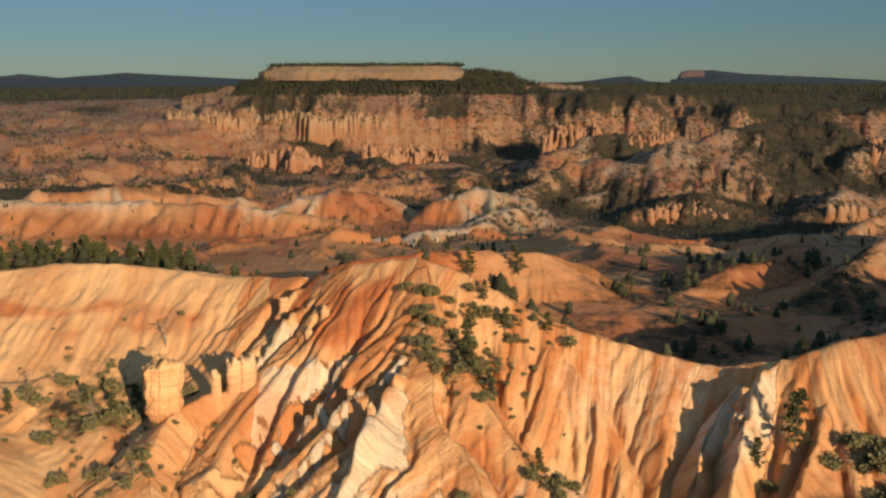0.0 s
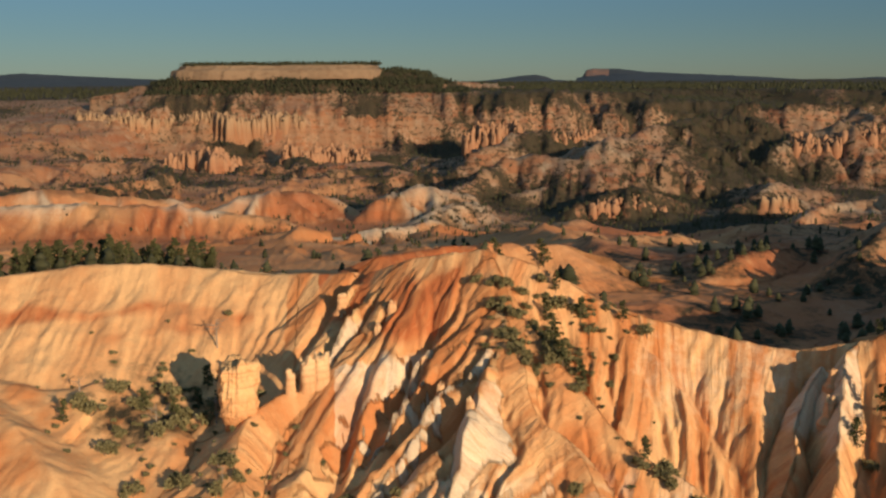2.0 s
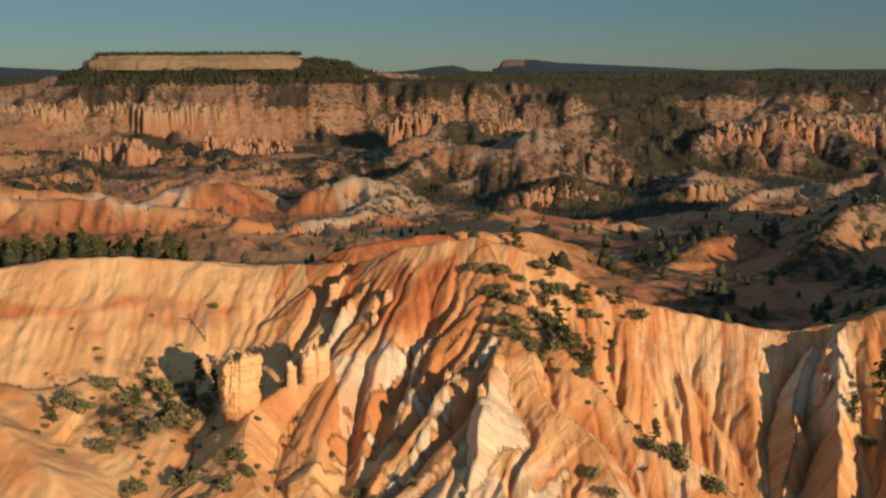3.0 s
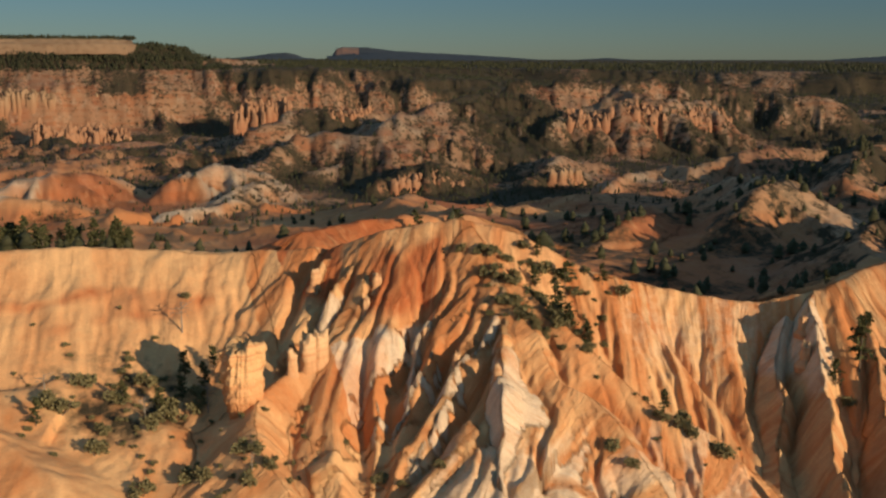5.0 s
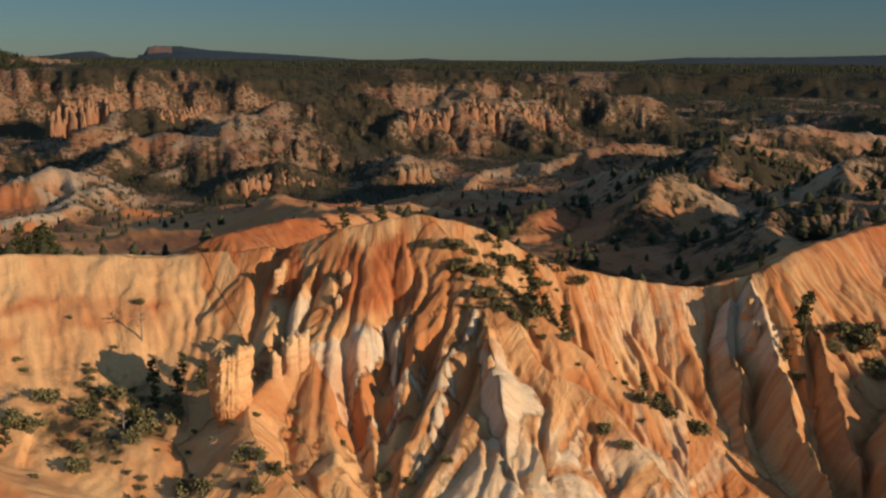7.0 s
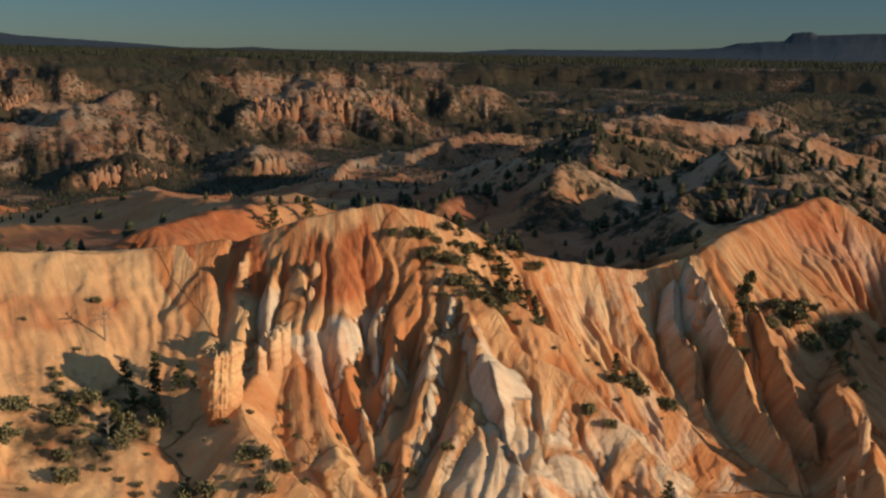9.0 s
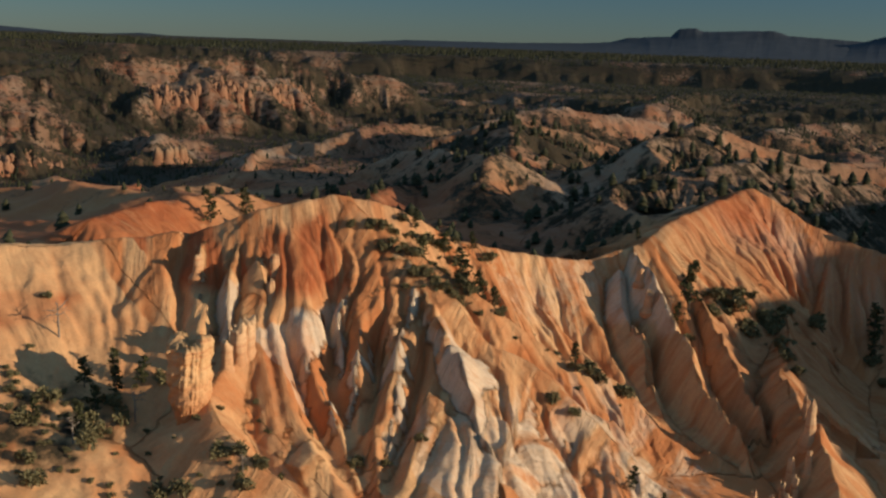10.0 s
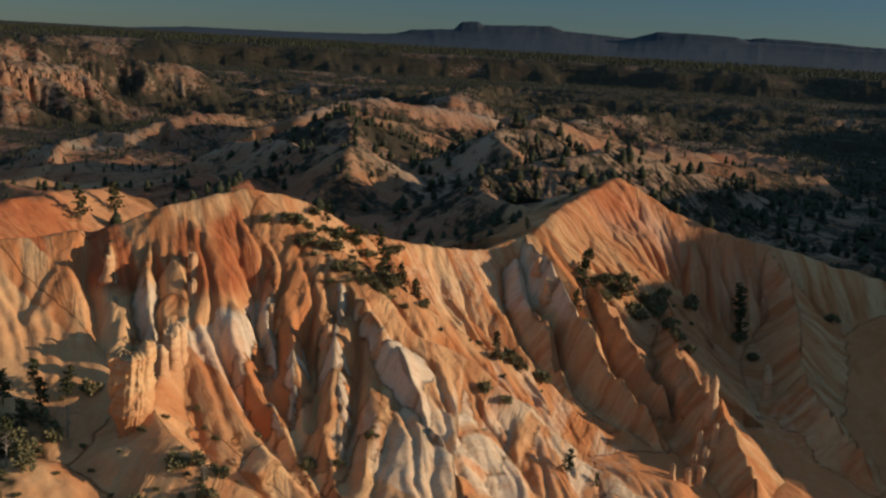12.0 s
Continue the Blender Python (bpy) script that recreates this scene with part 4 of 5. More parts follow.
PINNACLES = [  # x, y, height, width, depth, turn, sink
    (-38.0, 160.5, 4.0, 1.5, 1.4, 10, 0.6), (-35.2, 161.6, 5.4, 2.3, 2.0, 30, 0.8), (-33.2, 162.6, 5.6, 2.9, 2.4, 35, 0.9),
    (-29.5, 180.6, 3.2, 2.2, 1.5, 20, 1.0), (-21.0, 172.0, 3.0, 1.6, 1.4, 0, 1.0), (-23.5, 169.6, 2.8, 1.8, 1.4, 60, 1.0), (-16.3, 160.3, 3.2, 1.7, 1.3, 15, 1.0),
    (-14.6, 150.8, 2.8, 1.5, 1.3, 40, 0.9), (-10.9, 143.6, 3.4, 1.5, 1.4, 70, 1.0), (43.7, 142.2, 3.6, 2.2, 1.8, 30, 1.2), (45.6, 145.6, 2.6, 1.6, 1.4, 0, 0.9)]
SPIRES = [
    (36.4, 106.3, 6.2, 2.0, 1.7, 10, 1.0), (69.0, 104.5, 6.0, 2.0, 1.6, 30, 0.5), (30.4, 106.2, 4.6, 1.5, 1.3, 0, 0.7), (28.6, 104.6, 4.2, 1.3, 1.2, 50, 0.8),
    (27.0, 105.8, 3.6, 1.4, 1.1, 20, 0.8), (25.2, 104.0, 3.8, 1.3, 1.3, 80, 0.8), (32.0, 104.2, 3.4, 1.2, 1.1, 15, 0.8), (22.6, 105.4, 3.0, 1.2, 1.0, 40, 0.6),
    (20.6, 107.4, 2.8, 1.3, 1.0, 5, 0.6), (41.0, 109.2, 3.4, 1.4, 1.2, 35, 1.0)]
for i, (x, y, tall, wide, deep, turn, sink) in enumerate(PINNACLES + SPIRES):
    v, f = pillar(tall * 1.1, wide * 1.1, deep * 1.1, 40 + i, 24, 28, 0.2, 0.3 if i < 3 else 0.6, 0.0, 0.06 if i < 3 else 0.3, 0.4, 0.04, 2.6, 0.16)
    ob = part("rock_pinnacle", v, f, m_pinnacle)
    far_group = i >= len(PINNACLES)
    tagged(ob, "thin pale pinnacle in the shaded ravine" if far_group else "cream weathered pinnacle standing on a fluted spur", "rock pinnacle",
           "pinnacles in the ravine" if far_group else "pinnacles along the spurs")
    ob.matrix_basis = pose(x, y, ground_z(x, y) - sink, 0, 0, turn)

# walls of hoodoos across the valley: a foot line, height, spacing and rows
columns = []
for i in range(7):
    v, f = pillar(1.0, 1.0, 1.0, 90 + i, 14, 14, 0.22, 0.5, 0.0, 0.38)
    m = bpy.data.meshes.new("column")
    m.from_pydata(v, [], f)
    m.polygons.foreach_set("use_smooth", np.ones(len(m.polygons), bool))
    columns.append(m)
WALLS = [  # foot line, height of the tops, height of a column, spacing, rows, kind
    ([(-126, 1538), (-95, 1530), (-60, 1540), (-30, 1535), (5, 1545)], 8, 46, 7, 3, "hoodoo"),
    ([(-300, 1520), (-262, 1510), (-225, 1515), (-190, 1530)], -4, 36, 7, 3, "hoodoo"),
    ([(150, 1500), (175, 1495), (205, 1500), (232, 1505)], 32, 44, 7, 3, "hoodoo"),
    ([(10, 1770), (40, 1762), (75, 1770)], 26, 50, 8, 2, "hoodoo"),
    ([(-490, 1732), (-400, 1722), (-320, 1716), (-240, 1722), (-160, 1714), (-83, 1724), (-20, 1735)], 50, 44, 5.5, 2, "cliff"),
    ([(110, 1740), (180, 1755), (260, 1745), (340, 1760)], 36, 44, 9, 2, "hoodoo"),
    ([(185, 1216), (215, 1212), (250, 1222), (290, 1236)], 34, 26, 5, 2, "hoodoo"),
    ([(148, 702), (162, 706), (176, 705), (192, 710), (205, 718)], 13, 15, 3.6, 2, "hoodoo"),
    ([(384, 890), (420, 886), (455, 884), (500, 894), (560, 914), (602, 944)], 53, 30, 5, 3, "hoodoo"),
    ([(380, 984), (440, 978), (520, 982), (600, 998), (660, 1000)], 50, 36, 8, 2, "hoodoo"),
    ([(-560, 1640), (-500, 1630), (-440, 1640)], 16, 34, 8, 2, "hoodoo"),
    ([(275, 705), (290, 712), (306, 718)], 13, 11, 3.5, 1, "cliff"),
]
for i, (points, top, tall, gap, rows, kind) in enumerate(WALLS):
    rng = np.random.RandomState(700 + i)
    line = spline([(x, y, 0) for x, y in points], 8)
    line[:, 1] = line[:, 1] - cliff_shift(line[:, 0], line[:, 1])
    base = new("hoodoo_wall" if kind == "hoodoo" else "cliff_wall")
    tagged(base, "pink and orange wall of eroded hoodoo columns" if kind == "hoodoo" else "pale fluted cliff of cream rock above the valley", "rock wall", "rock walls across the valley")
    base.location = (line[0][0], line[0][1], ground_z(line[0][0], line[0][1]))
    seg = np.hypot(*(line[1:, :2] - line[:-1, :2]).T)
    run = np.concatenate([[0], np.cumsum(seg)])
    for row in range(rows):
        s = rng.uniform(0, gap)
        while s < run[-1]:
            x, y = np.interp(s, run, line[:, 0]), np.interp(s, run, line[:, 1])
            clump = vnoise(np.array([s / (5 * gap)]), np.array([i * 3.0]), 71)[0]
            x, y = x + rng.normal(0, gap * 0.25), y + row * gap * 1.5 + rng.normal(0, gap * 0.4) + 2.5 * gap * (clump - 0.5)
            drop = (0.55 * (1 - clump) + 0.25 * rng.rand()) if kind == "hoodoo" else 0.2 * rng.rand() + 0.25 * clump
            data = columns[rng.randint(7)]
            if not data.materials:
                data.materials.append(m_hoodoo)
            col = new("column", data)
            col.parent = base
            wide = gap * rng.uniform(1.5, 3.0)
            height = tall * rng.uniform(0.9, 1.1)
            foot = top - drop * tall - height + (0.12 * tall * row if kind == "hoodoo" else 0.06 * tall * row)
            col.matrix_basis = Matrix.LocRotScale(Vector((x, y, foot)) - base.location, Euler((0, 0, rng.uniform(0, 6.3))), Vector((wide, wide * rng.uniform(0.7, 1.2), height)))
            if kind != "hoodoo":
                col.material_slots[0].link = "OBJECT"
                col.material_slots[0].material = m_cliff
            s += gap * rng.uniform(0.6, 1.25)


# the flat-topped mesa
def mesa_mesh(outline, top, foot, seed):
    line = spline([(x, y, 0) for x, y in outline + [outline[0]]], 22)[:-1]
    n = len(line)
    mid = line[:, :2].mean(0)
    away = line[:, :2] - mid
    away = away / np.linalg.norm(away, axis=1)[:, None]
    verts, faces = [], []
    flute = 9 * (ridged(line[:, 0] / 24, line[:, 1] / 24, 3, seed) - 0.4)
    prof = [(22, foot - 16), (18, foot), (9, foot + 3), (7, foot + 0.35 * (top - foot)), (4, foot + 0.4 * (top - foot)), (2, foot + 0.85 * (top - foot)), (0, top - 1.5), (-4, top)]
    for out, z in prof:
        p = line[:, :2] + away * (out + flute * (1 if z < top - 1 else 0.9))[:, None]
        verts += [(x, y, z + 2.0 * (vnoise(np.array([x / 15]), np.array([y / 15 + z]), seed)[0] - 0.5)) for x, y in p]
    for k in range(len(prof) - 1):
        for q in range(n):
            faces.append((k * n + q, k * n + (q + 1) % n, (k + 1) * n + (q + 1) % n, (k + 1) * n + q))
    verts.append((mid[0], mid[1], top + 1))
    last = (len(prof) - 1) * n
    for q in range(n):
        faces.append((last + q, last + (q + 1) % n, len(verts) - 1))
    return verts, faces


m_mesa = rock_material("mesa_cliff_rock", (0.19, 0.125, 0.08), (0.25, 0.18, 0.118), (0.15, 0.10, 0.065), 0.14, 95, 135)
v, f = mesa_mesh([(-312, 1880), (-240, 1858), (-150, 1868), (-60, 1850), (14, 1866), (30, 1930), (-20, 2010), (-150, 2040), (-280, 2010), (-330, 1940)], 128.5, 118, 7)
mesa = tagged(new("mesa"), "flat-topped mesa with a pale cliff band and dark wooded slopes", "mesa")
per = (len(v) - 1) // 8
part("cliff", v[:7 * per], [q for q in f if max(q) < 7 * per], m_mesa, mesa, "pale cliff band round the mesa")
m_cap, n, l, b = material("mesa_top_soil", 0.95)
l.new(mix_node(n, l, noise_node(n, l, 0.08, 5, 0.6), (0.09, 0.07, 0.04), (0.16, 0.12, 0.07)), b.inputs["Base Color"])
part("cap", v, [q for q in f if min(q) >= 6 * per], m_cap, mesa, "flat scrubby top")


# the ranges along the horizon, with the blue of haze put into their colour
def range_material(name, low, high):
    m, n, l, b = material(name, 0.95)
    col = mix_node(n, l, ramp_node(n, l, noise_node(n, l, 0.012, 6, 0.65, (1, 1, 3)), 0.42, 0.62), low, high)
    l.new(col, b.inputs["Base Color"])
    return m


m_far = range_material("hazed_distant_forest", (0.040, 0.049, 0.060), (0.052, 0.060, 0.071))
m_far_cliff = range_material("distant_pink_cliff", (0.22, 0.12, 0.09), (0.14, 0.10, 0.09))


def far_range(name, label, eye, dist, skyline, cliff=0.25):
    """A range far off: its skyline as degrees of bearing and of height above the eye."""
    lo, hi = skyline[0][0], skyline[-1][0]
    az = np.arange(lo, hi + 0.03, 0.06)
    el = np.interp(az, [p[0] for p in skyline], [p[1] for p in skyline])
    el = el + 0.05 * (fbm(az * 3.1, az * 0, 4, 44) - 0.5) * np.clip(el + 0.35, 0, 1)
    verts, faces = [], []
    rows = [(-1300, -0.25), (-1000, 0.0), (-750, 0.14), (-540, 0.28), (-370, 0.42), (-240, 0.56), (-140, 0.7), (-70, 0.84), (-30, 0.95), (0, 1.0), (50, 0.5)]
    smooth = np.convolve(np.pad(el, 40, mode="edge"), np.ones(81) / 81, "valid")
    for out, part_up in rows:
        spur = 10 * (ridged(az * 0.9, az * 0 + out / 900, 3, 45) - 0.5) * max(0, 1 - abs(part_up))
        r = dist + out + spur
        top = eye[2] + dist * np.tan(np.radians(el if part_up > 0.9 else smooth))
        z = 78 + (top - 78) * part_up + (top - 78) * 0.04 * (ridged(az * 0.8, az * 0 + out / 500, 3, 46) - 0.5) * (0 < part_up < 0.9)
        verts += list(zip(eye[0] + r * np.sin(np.radians(az)), eye[1] + r * np.cos(np.radians(az)), z))
    n = len(az)
    for k in range(len(rows) - 1):
        for q in range(n - 1):
            faces.append((k * n + q, k * n + q + 1, (k + 1) * n + q + 1, (k + 1) * n + q))
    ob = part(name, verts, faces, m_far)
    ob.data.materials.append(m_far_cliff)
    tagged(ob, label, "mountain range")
    return ob


far_range("distant_hills", "low haze-blue wooded hills along the horizon", (-15, 2, 100), 4780, [(-30, 0.2), (-23.6, 0.31), (-22.5, 0.46), (-20.6, 0.25), (-17.2, 0.51), (-15.1, 0.39), (-10.8, 0.16), (-5, -0.2)])
far_range("distant_hill", "small haze-blue hill beyond the wooded plateau", (-42, 8, 98), 4760, [(7.5, -0.1), (8.8, 0.04), (10.3, 0.24), (10.9, 0.27), (11.4, 0.2), (11.9, 0.0), (12.6, -0.15)])
butte = far_range("distant_mesa", "long haze-blue mesa with a pink end cliff on the horizon", (-42, 8, 98), 4800,
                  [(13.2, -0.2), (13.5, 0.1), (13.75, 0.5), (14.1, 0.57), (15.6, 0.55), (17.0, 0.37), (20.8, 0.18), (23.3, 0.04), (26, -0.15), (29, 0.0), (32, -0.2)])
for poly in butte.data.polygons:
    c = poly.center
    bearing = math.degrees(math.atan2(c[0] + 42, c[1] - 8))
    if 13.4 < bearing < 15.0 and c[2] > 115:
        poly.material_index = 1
far_range("mountain_range", "dark haze-blue mountain range with a stepped summit", (-118, 52, 95), 4780,
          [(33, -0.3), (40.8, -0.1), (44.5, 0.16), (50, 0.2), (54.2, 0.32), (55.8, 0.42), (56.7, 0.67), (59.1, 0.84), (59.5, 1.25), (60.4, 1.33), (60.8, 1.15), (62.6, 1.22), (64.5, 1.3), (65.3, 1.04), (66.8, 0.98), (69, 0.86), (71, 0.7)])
far_range("mountain_range", "dark haze-blue rounded mountain at the end of the range", (-122, 56, 95), 4700,
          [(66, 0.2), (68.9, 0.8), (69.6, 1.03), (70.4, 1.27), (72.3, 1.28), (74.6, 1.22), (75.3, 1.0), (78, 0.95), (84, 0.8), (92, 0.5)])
far_range("mountain_range", "pale haze-blue ridge far behind the mountain", (-125, 60, 94), 4850, [(73, 0.9), (75.3, 1.15), (76.1, 1.25), (78.1, 1.2), (82.2, 1.02), (88, 0.9), (95, 0.6)])


# ---- plants ----
def leaf_material(name, dark, light):
    m, n, l, b = material(name, 0.8)
    geo = n.new("ShaderNodeNewGeometry")
    col = mix_node(n, l, geo.outputs["Random Per Island"], dark, light)
    rnd = n.new("ShaderNodeObjectInfo")
    col = mix_node(n, l, ramp_node(n, l, rnd.outputs["Random"], 0, 1, 0, 0.35), col, tuple(0.5 * c for c in light))
    l.new(col, b.inputs["Base Color"])
    return m


m_pine = leaf_material("pine_needles", (0.040, 0.044, 0.018), (0.110, 0.106, 0.044))
m_bush = leaf_material("juniper_leaves", (0.115, 0.100, 0.046), (0.255, 0.215, 0.105))
m_forest = leaf_material("far_forest_needles", (0.024, 0.027, 0.014), (0.070, 0.068, 0.034))
m_near_wood = leaf_material("mixed_pine_needles", (0.036, 0.038, 0.019), (0.090, 0.086, 0.044))
m_bark, n, l, b = material("weathered_bark", 0.9)
l.new(mix_node(n, l, noise_node(n, l, 6, 5, 0.7, (1, 1, 0.2)), (0.06, 0.04, 0.028), (0.20, 0.15, 0.11)), b.inputs["Base Color"])
m_dead, n, l, b = material("grey_dead_wood", 0.9)
l.new(mix_node(n, l, noise_node(n, l, 5, 5, 0.7, (1, 1, 0.2)), (0.16, 0.12, 0.09), (0.34, 0.28, 0.22)), b.inputs["Base Color"])


def limb(verts, faces, a, b, ra, rb, sides=6):
    """A tapered stick from a to b."""
    a, b = Vector(a), Vector(b)
    q = (b - a).to_track_quat("Z", "Y")
    base = len(verts)
    for p, r in ((a, ra), (b, rb)):
        for i in range(sides):
            w = 2 * math.pi * i / sides
            verts.append(tuple(p + q @ Vector((r * math.cos(w), r * math.sin(w), 0))))
    for i in range(sides):
        j = (i + 1) % sides
        faces.append((base + i, base + j, base + sides + j, base + sides + i))
    faces.append(tuple(base + sides + i for i in range(sides)))


def tuft(verts, faces, c, r, rng, flat=0.7):
    """A ragged little clump of foliage: leaves fanned about a point."""
    for _ in range(5):
        d = rng.normal(size=3)
        d = d / (np.linalg.norm(d) + 1e-6) * np.array([1, 1, flat])
        e = np.cross(d, rng.normal(size=3))
        e = e / (np.linalg.norm(e) + 1e-6)
        base = len(verts)
        p = np.array(c) + d * r * 0.15
        q = p + d * r * rng.uniform(0.7, 1.2)
        w = r * rng.uniform(0.3, 0.5)
        verts += [tuple(p - e * w * 0.6), tuple(p + e * w * 0.6), tuple(q + e * w), tuple(q - e * w)]
        faces.append((base, base + 1, base + 2, base + 3))


def pine(height, seed, lean=0.0, bare=0.18):
    """A pine: tapered trunk with limbs and whorls of needle clumps, thin in places."""
    rng = np.random.RandomState(seed)
    tv, tf, cv, cf = [], [], [], []
    bend = rng.normal(0, 0.03, 2) * height
    top = (bend[0] + lean, bend[1], height)
    mid = (bend[0] * 0.4 + lean * 0.3, bend[1] * 0.4, height * 0.5)
    r0 = 0.022 * height
    limb(tv, tf, (0, 0, -0.4), mid, r0, r0 * 0.6, 8)
    limb(tv, tf, mid, top, r0 * 0.6, r0 * 0.1, 8)
    for k in range(int(15 + height * 2.2)):
        u = bare + (1 - bare) * (k + rng.rand()) / (15 + height * 2.2)
        z = u * height
        c = np.array(mid) * (z / mid[2]) if z < mid[2] else np.array(mid) + (np.array(top) - np.array(mid)) * (z - mid[2]) / (top[2] - mid[2])
        reach = height * 0.20 * (1 - u) ** 0.75 * rng.uniform(0.5, 1.25) + 0.05 * height
        w = rng.uniform(0, 6.283)
        tip = c + np.array([math.cos(w) * reach, math.sin(w) * reach, reach * rng.uniform(-0.05, 0.35)])
        limb(tv, tf, c, tip, r0 * 0.28, r0 * 0.06, 4)
        for s in (0.4, 0.62, 0.82, 1.0, 1.05):
            p = c + (tip - c) * s + rng.normal(0, 0.035 * height, 3) * np.array([1, 1, 0.5])
            tuft(cv, cf, p, 0.055 * height * rng.uniform(0.7, 1.3), rng, 0.55)
    return tv, tf, cv, cf


def bush(size, seed):
    """A rounded juniper with an uneven outline: short stems and clumps."""
    rng = np.random.RandomState(seed)
    tv, tf, cv, cf = [], [], [], []
    lobes = [(rng.normal(0, 0.26, 2), rng.uniform(0.22, 0.55), rng.uniform(0.22, 0.36)) for _ in range(6)]
    for (lx, ly), lz, lr in lobes:
        limb(tv, tf, (0, 0, -0.15 * size), (lx * size, ly * size, lz * size), 0.03 * size, 0.012 * size, 5)
        for _ in range(30):
            d = rng.normal(size=3)
            d = d / np.linalg.norm(d)
            p = np.array([lx, ly, lz]) + d * lr * rng.uniform(0.5, 1.05) * np.array([1, 1, 0.8])
            if p[2] > -0.08:
                tuft(cv, cf, p * size, 0.105 * size * rng.uniform(0.7, 1.3), rng, 0.8)
    return tv, tf, cv, cf


def plant(name, made, leaf, wood, foliage, stem):
    root = new(name)
    tv, tf, cv, cf = made
    part(stem, tv, tf, wood, root)
    if cv:
        part(foliage, cv, cf, leaf, root, smooth=False)
    return root


pines = [plant("pine_tree", pine(8.0, 900 + i, 0.3 * (i - 2), 0.12 + 0.05 * i), m_pine, m_bark, "crown", "trunk") for i in range(4)]
bushes = [plant("juniper_bush", bush(2.0, 950 + i), m_bush, m_bark, "crown", "stem") for i in range(5)]


def snag(height, seed):
    rng = np.random.RandomState(seed)
    tv, tf = [], []
    limb(tv, tf, (0, 0, -0.3), (0.1, 0.1, height), 0.16, 0.04, 7)
    for k in range(11):
        z = height * rng.uniform(0.3, 0.98)
        w = rng.uniform(0, 6.28)
        r = rng.uniform(0.6, 1.7)
        tip = (r * math.cos(w), r * math.sin(w), z + rng.uniform(0.1, 0.8))
        limb(tv, tf, (0, 0, z), tip, 0.055, 0.02, 5)
        for _ in range(2):
            limb(tv, tf, tuple(0.6 * np.array(tip) + 0.4 * np.array((0, 0, z))), tuple(np.array(tip) + rng.normal(0, 0.4, 3)), 0.03, 0.012, 4)
    return tv, tf, [], []


snags = [plant("dead_tree", snag(4.5, 980 + i), None, m_dead, "crown", "trunk") for i in range(2)]
PINE_SPOTS = [(50.6, 137.5, 9.2), (10.3, 164.1, 4.2), (3.3, 153.4, 5.6), (7.0, 149.6, 4.2), (6.9, 168.0, 3.6), (4.4, 150.6, 4.2), (17.6, 164.1, 3.6), (5.9, 230.4, 7.0), (18.0, 233.7, 6.5),
              (91.3, 117.0, 8.0), (82.4, 124.9, 5.4), (3.1, 118.4, 3.6), (6.9, 114.9, 2.2), (-57.6, 166.3, 4.4), (-54.0, 168.3, 4.0), (-53.0, 173.3, 4.2), (-50.5, 169.4, 4.6), (-75.2, 165.0, 4.2),
              (-62.9, 167.6, 3.8), (-48.4, 173.2, 3.6), (-46.8, 168.8, 4.0), (13.5, 137.2, 3.8), (88.0, 115.2, 6.0), (4.7, 163.8, 3.6), (57.6, 154.2, 2.6), (45.4, 136.8, 4.4)]
BUSH_SPOTS = [(-6.4, 170.2, 2.0), (-4.8, 164.0, 2.6), (-2.0, 167.6, 2.0), (4.4, 169.3, 2.0), (6.2, 165.8, 3.2), (1.4, 165.4, 1.8), (-2.8, 155.3, 2.3), (-6.9, 156.4, 1.6), (-2.5, 152.3, 2.5),
              (3.1, 153.8, 2.8), (2.6, 151.2, 3.2), (11.5, 164.9, 1.4), (21.3, 162.8, 3.2), (14.9, 166.1, 1.8), (13.1, 167.4, 1.3), (9.3, 159.7, 1.0), (-50.7, 188.2, 1.7), (-57.0, 165.0, 3.6),
              (-68.0, 173.4, 3.6), (-73.8, 168.9, 3.8), (-67.2, 159.1, 3.6), (-62.4, 175.3, 1.9), (-71.0, 182.4, 1.2), (-75.6, 187.9, 0.9), (-61.9, 188.6, 0.9), (-70.2, 180.2, 1.1), (-61.0, 177.5, 1.7), (-78.6, 178.5, 0.9)]
BUSH_SPOTS += [(-46.2, 145.6, 2.8), (-48.3, 142.5, 2.6), (-61.4, 149.5, 3.4), (-37.0, 155.0, 1.1), (-32.8, 148.4, 1.0), (-38.4, 150.4, 1.0), (-38.2, 152.8, 0.8), (-43.4, 154.4, 1.1), (47.0, 134.8, 2.6),
               (58.5, 137.0, 3.8), (61.8, 137.0, 4.2), (55.1, 134.6, 3.6), (12.9, 136.4, 2.6), (14.8, 143.2, 1.7), (5.4, 143.1, 0.9), (60.7, 134.8, 4.4), (19.6, 141.8, 2.4), (16.4, 135.1, 3.4), (20.0, 131.6, 3.0),
               (2.4, 132.9, 2.6), (4.0, 129.9, 2.2), (-29.0, 141.9, 1.9), (-48.3, 147.6, 3.0), (-55.5, 149.7, 3.2), (-53.7, 148.0, 3.0), (-71.8, 168.0, 3.4), (-59.1, 172.5, 3.8), (-64.0, 168.1, 3.4)]
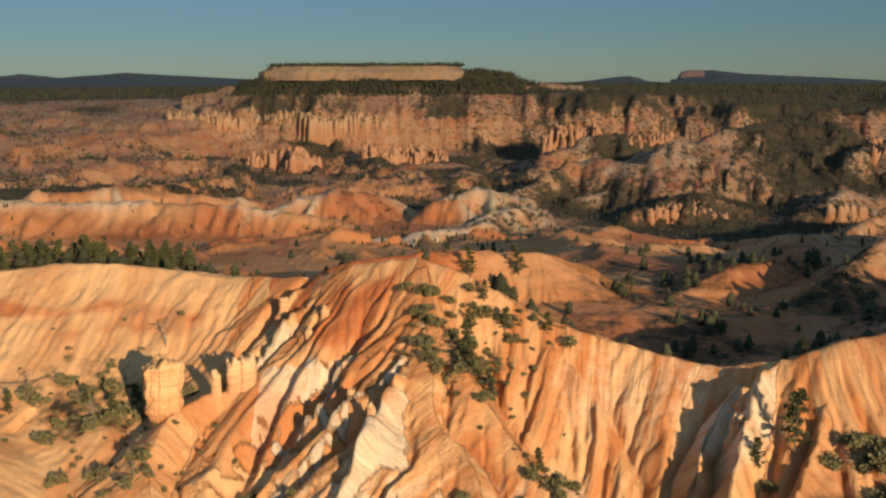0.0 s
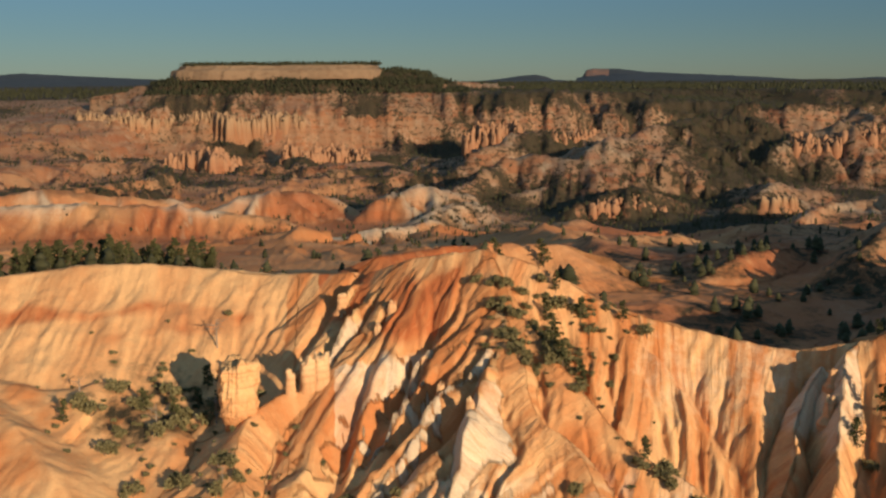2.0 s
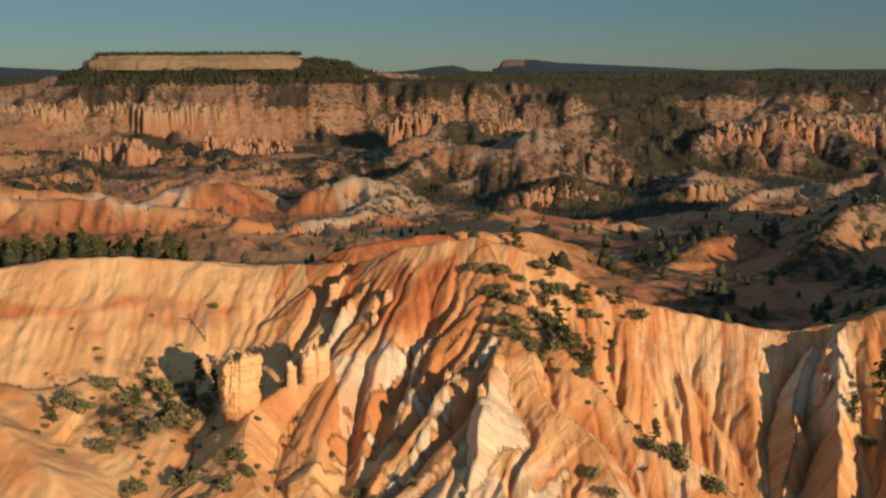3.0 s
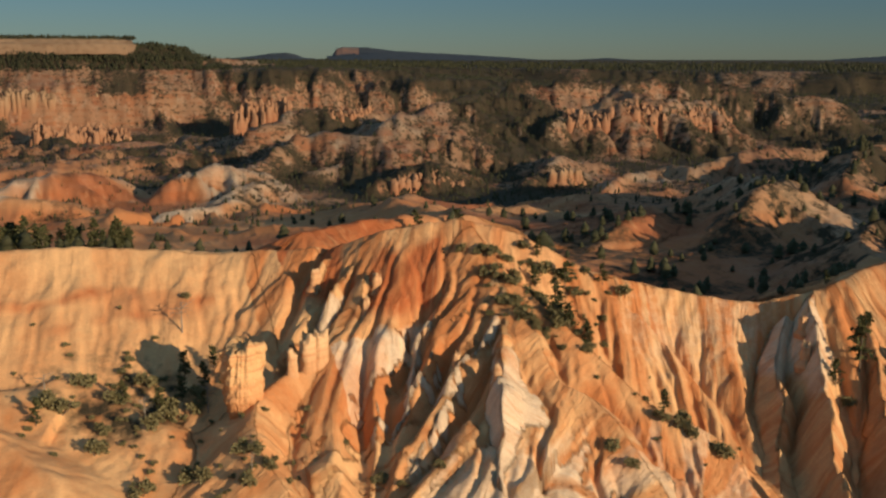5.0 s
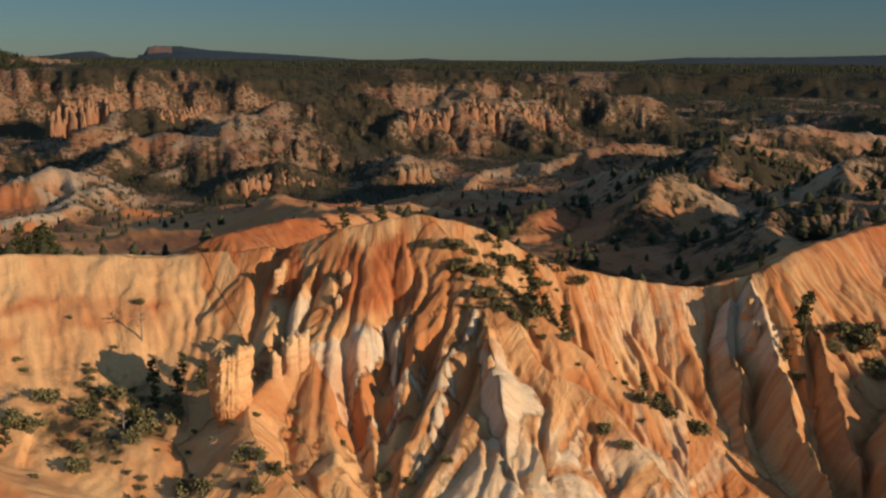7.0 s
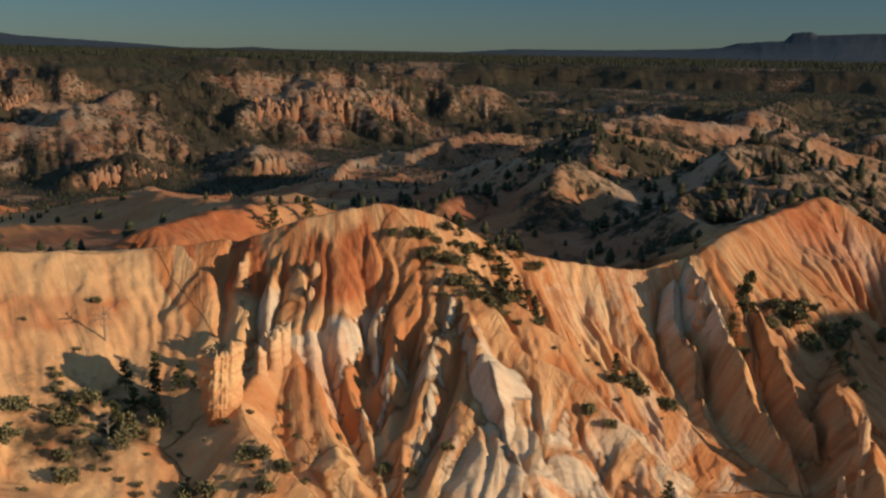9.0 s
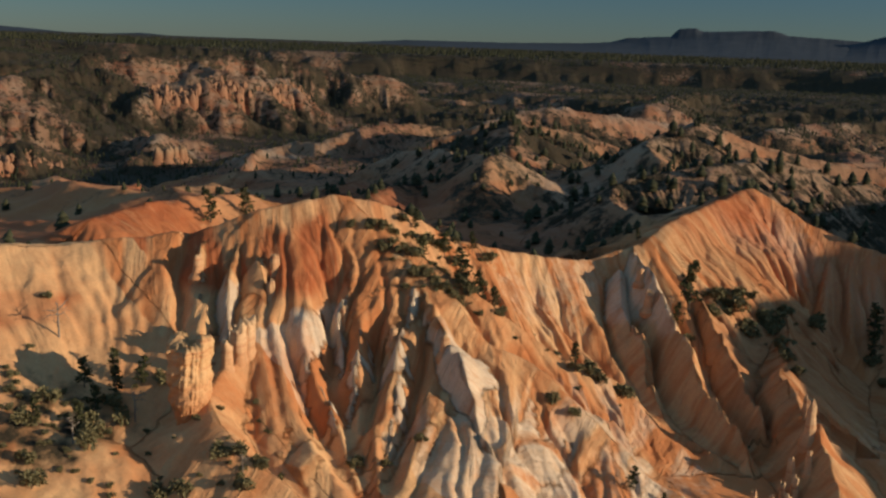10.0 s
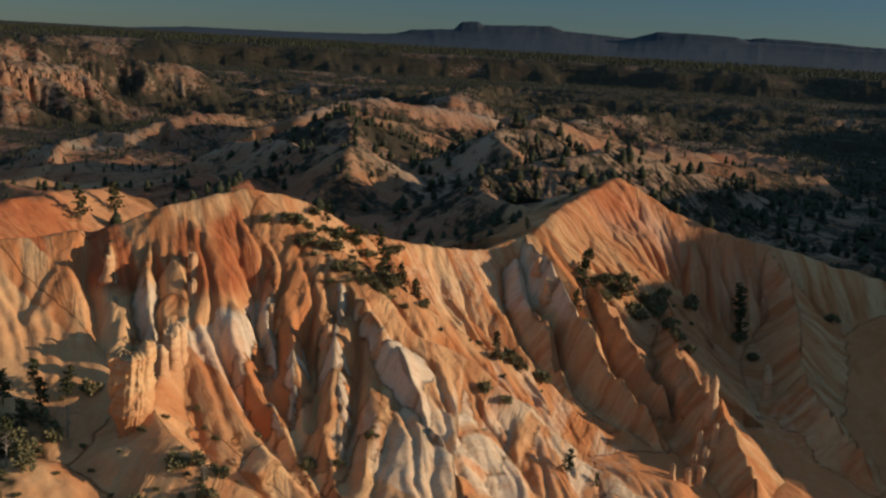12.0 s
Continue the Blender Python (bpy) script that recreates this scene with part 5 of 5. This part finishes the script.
BUSH_SPOTS += [(62.2, 133.7, 4.4), (68.3, 129.2, 4.6), (59.5, 122.8, 3.6), (51.8, 116.0, 2.8), (61.6, 129.5, 4.4), (86.8, 114.6, 3.2), (81.1, 110.2, 3.0), (-1.2, 151.3, 2.0), (-4.2, 168.0, 1.6), (-3.2, 162.3, 2.0),
               (16.0, 133.7, 2.6), (-45.2, 143.3, 2.2), (-22.4, 137.4, 1.8), (-30.4, 142.0, 1.6), (-27.6, 138.7, 1.5), (34.5, 115.8, 1.0), (107.1, 99.9, 3.0), (65.7, 135.5, 4.0), (65.5, 127.3, 4.2), (54.5, 118.9, 3.2),
               (79.1, 124.6, 3.6), (73.5, 129.2, 4.0), (-56.5, 166.9, 3.4), (-51.1, 168.6, 3.4), (-58.9, 161.5, 3.2), (-44.5, 166.9, 3.0), (-52.1, 165.2, 3.2), (-66.0, 163.5, 2.6), (1.8, 158.6, 1.4), (6.0, 157.6, 1.8)]
spots = np.random.RandomState(77)


def settle(stock, x, y, size, full, label, category, group):
    src = stock[spots.randint(len(stock))]
    k = size / full
    ob = copy_thing(src, pose(x, y, ground_z(x, y) - 0.06 * size, 0, 0, spots.uniform(0, 360)))
    ob.scale = (k * spots.uniform(0.9, 1.12), k * spots.uniform(0.9, 1.12), k * 1.12)
    return tagged(ob, label, category, group)


for x, y, s in PINE_SPOTS:
    settle(pines, x, y, s, 8.0, "dark green pine with a thin uneven crown on eroded rock", "pine tree", "pines on the ridge")
for _ in range(110):
    settle(pines, spots.uniform(-135, -58), spots.uniform(211, 240), spots.uniform(3.4, 6.6), 8.0, "tall dark pine in the grove behind the ridge", "pine tree", "pines behind the ridge")
for x, y, s in BUSH_SPOTS:
    settle(bushes, x, y, s * (0.95 if x < -44 else 1.0), 2.3, "olive green juniper bush rooted in the orange slope", "bush", "bushes on the ridge")
for _ in range(165):
    cx, cy, r = ((4, 156, 9), (-58, 168, 9), (-47, 147, 6), (-62, 166, 11), (68, 130, 10), (12, 138, 9), (12, 164, 8), (-60, 160, 9), (-56, 170, 7), (-52, 146, 7), (-68, 172, 12), (-46, 148, 7), (3, 157, 7), (7, 160, 7))[spots.randint(14)]
    settle(bushes, cx + spots.normal(0, r * 0.6), cy + spots.normal(0, r * 0.5), spots.uniform(0.5, 1.3) * (0.95 if cx < -45 else 0.9), 2.3, "small low shrub scattered on the bare slope", "shrub", "low shrubs on the ridge")
for _ in range(46):
    x, y = spots.normal(4, 4.6), spots.normal(157, 6.0)
    settle(bushes, x, y, spots.uniform(1.2, 2.5), 2.3, "olive green juniper bush rooted in the orange slope", "bush", "bushes on the ridge")
for x, y, s in ((-52.3, 181.9, 5.0), (-74.0, 171.0, 3.6), (-60.0, 163.0, 3.8), (-50.5, 164.0, 4.4), (-47.2, 143.8, 2.6), (46.2, 139.0, 3.0)):
    settle(snags, x, y, s, 4.5, "bare grey dead tree with crooked branches", "dead tree", "dead trees on the ridge")
for src in pines + bushes + snags:
    for o in (*src.children_recursive, src):
        bpy.data.objects.remove(o)


# ---- woods ----
def scatter(count, r0, r1, seed, density, a0=-40, a1=96):
    """Places for trees where the land is wooded."""
    rng = np.random.RandomState(seed)
    r = np.sqrt(rng.uniform(r0 * r0, r1 * r1, count))
    a = np.radians(rng.uniform(a0, a1, count))
    x, y = r * np.sin(a) - 20, r * np.cos(a) + 10
    ri = np.clip(np.searchsorted(GRID_R, np.hypot(x - GCX, y - GCY)), 0, NR - 1)
    ai = np.clip(((np.degrees(np.arctan2(x - GCX, y - GCY)) + 40) / 0.1).astype(int), 0, NA - 1)
    idx = ri * NA + ai
    keep = rng.rand(count) < density(idx, x, y)
    return x[keep], y[keep], co[idx[keep], 2], rng



def wood(name, label, x, y, z, rng, tall, tiers, sides, mat, slim=0.32):
    """Many small conifers as one mesh: ragged tiers of needles."""
    n = len(x)
    h = tall * rng.uniform(0.45, 1.3, n)
    w = h * slim * rng.uniform(0.75, 1.25, n)
    turn = rng.uniform(0, 6.28, n)
    V, F = [], []
    per = tiers * (sides + 1)
    for t in range(tiers):
        z0, z1 = 0.06 + 0.9 * t / tiers * 0.8, 0.06 + 0.9 * (t + 1.6) / (tiers + 0.6)
        r = w * (0.75 + 0.5 * t / tiers) * (1 - 0.95 * max(0, (t + 0.6) / tiers - 0.35))
        for s in range(sides):
            ang = turn + 6.2832 * s / sides + t
            rr = r * rng.uniform(0.65, 1.25, n)
            V.append(np.stack([x + rr * np.cos(ang), y + rr * np.sin(ang), z + h * (z0 + rng.uniform(-0.04, 0.04, n))], 1))
        V.append(np.stack([x + 0.04 * h * rng.normal(size=n), y + 0.04 * h * rng.normal(size=n), z + h * np.minimum(z1, 1.0)], 1))
        o = t * (sides + 1)
        for s in range(sides):
            F.append((o + s, o + (s + 1) % sides, o + sides))
    verts = np.stack(V, 1).reshape(-1, 3)
    faces = (np.arange(n)[:, None, None] * per + np.array(F)[None]).reshape(-1, 3)
    m = bpy.data.meshes.new(name)
    m.vertices.add(len(verts))
    m.vertices.foreach_set("co", verts.ravel())
    m.loops.add(faces.size)
    m.loops.foreach_set("vertex_index", faces.ravel().astype(np.int32))
    m.polygons.add(len(faces))
    m.polygons.foreach_set("loop_start", (np.arange(len(faces)) * 3).astype(np.int32))
    m.update(calc_edges=True)
    m.materials.append(mat)
    return tagged(new(name, m), label, "woodland", kind="stuff")


slope_ok = lambda idx, x, y: np.where(NEAR[idx], 0.0, 0.06 + FOREST[idx])
x, y, z, rng = scatter(13000, 150, 420, 31, lambda i, x, y: np.clip(slope_ok(i, x, y) - 0.04, 0, 1) * np.interp(FOREST[i], (0.2, 0.8), (0.15, 0.55)))
wood("woodland", "dark pines on the slopes behind the ridge", x, y, z, rng, 3.6, 6, 7, m_near_wood, 0.42)
x, y, z, rng = scatter(26000, 420, 1000, 32, lambda i, x, y: np.clip(0.08 + FOREST[i] * 0.8, 0, 1))
wood("woodland", "dark pine woods in the hollows between orange hills", x, y, z, rng, 3.4, 3, 5, m_forest)
x, y, z, rng = scatter(70000, 1000, 2300, 33, lambda i, x, y: np.clip(0.12 + FOREST[i] * 0.7, 0, 1))
wood("woodland", "far dark woods under the pink cliffs", x, y, z, rng, 4.8, 2, 4, m_forest)
x, y, z, rng = scatter(16000, 2250, 3000, 34, lambda i, x, y: 0.9 * FOREST[i])
wood("woodland", "dark forest covering the far plateau", x, y, z, rng, 11.0, 2, 4, m_forest)
rng = np.random.RandomState(35)
x, y = rng.uniform(-325, 40, 1500), rng.uniform(1862, 2010, 1500)
wood("woodland", "dark trees along the flat mesa top", x, y, np.full(1500, 128.0), rng, 7.0, 2, 4, m_forest)
x, y = rng.uniform(-385, 200, 9000), rng.uniform(1775, 1990, 9000)
z = land(x, y)
keep = z > 74 + 6 * rng.rand(9000)
wood("woodland", "dark trees on the slopes below the mesa cliff", x[keep], y[keep], z[keep], rng, 7.5, 2, 4, m_forest)
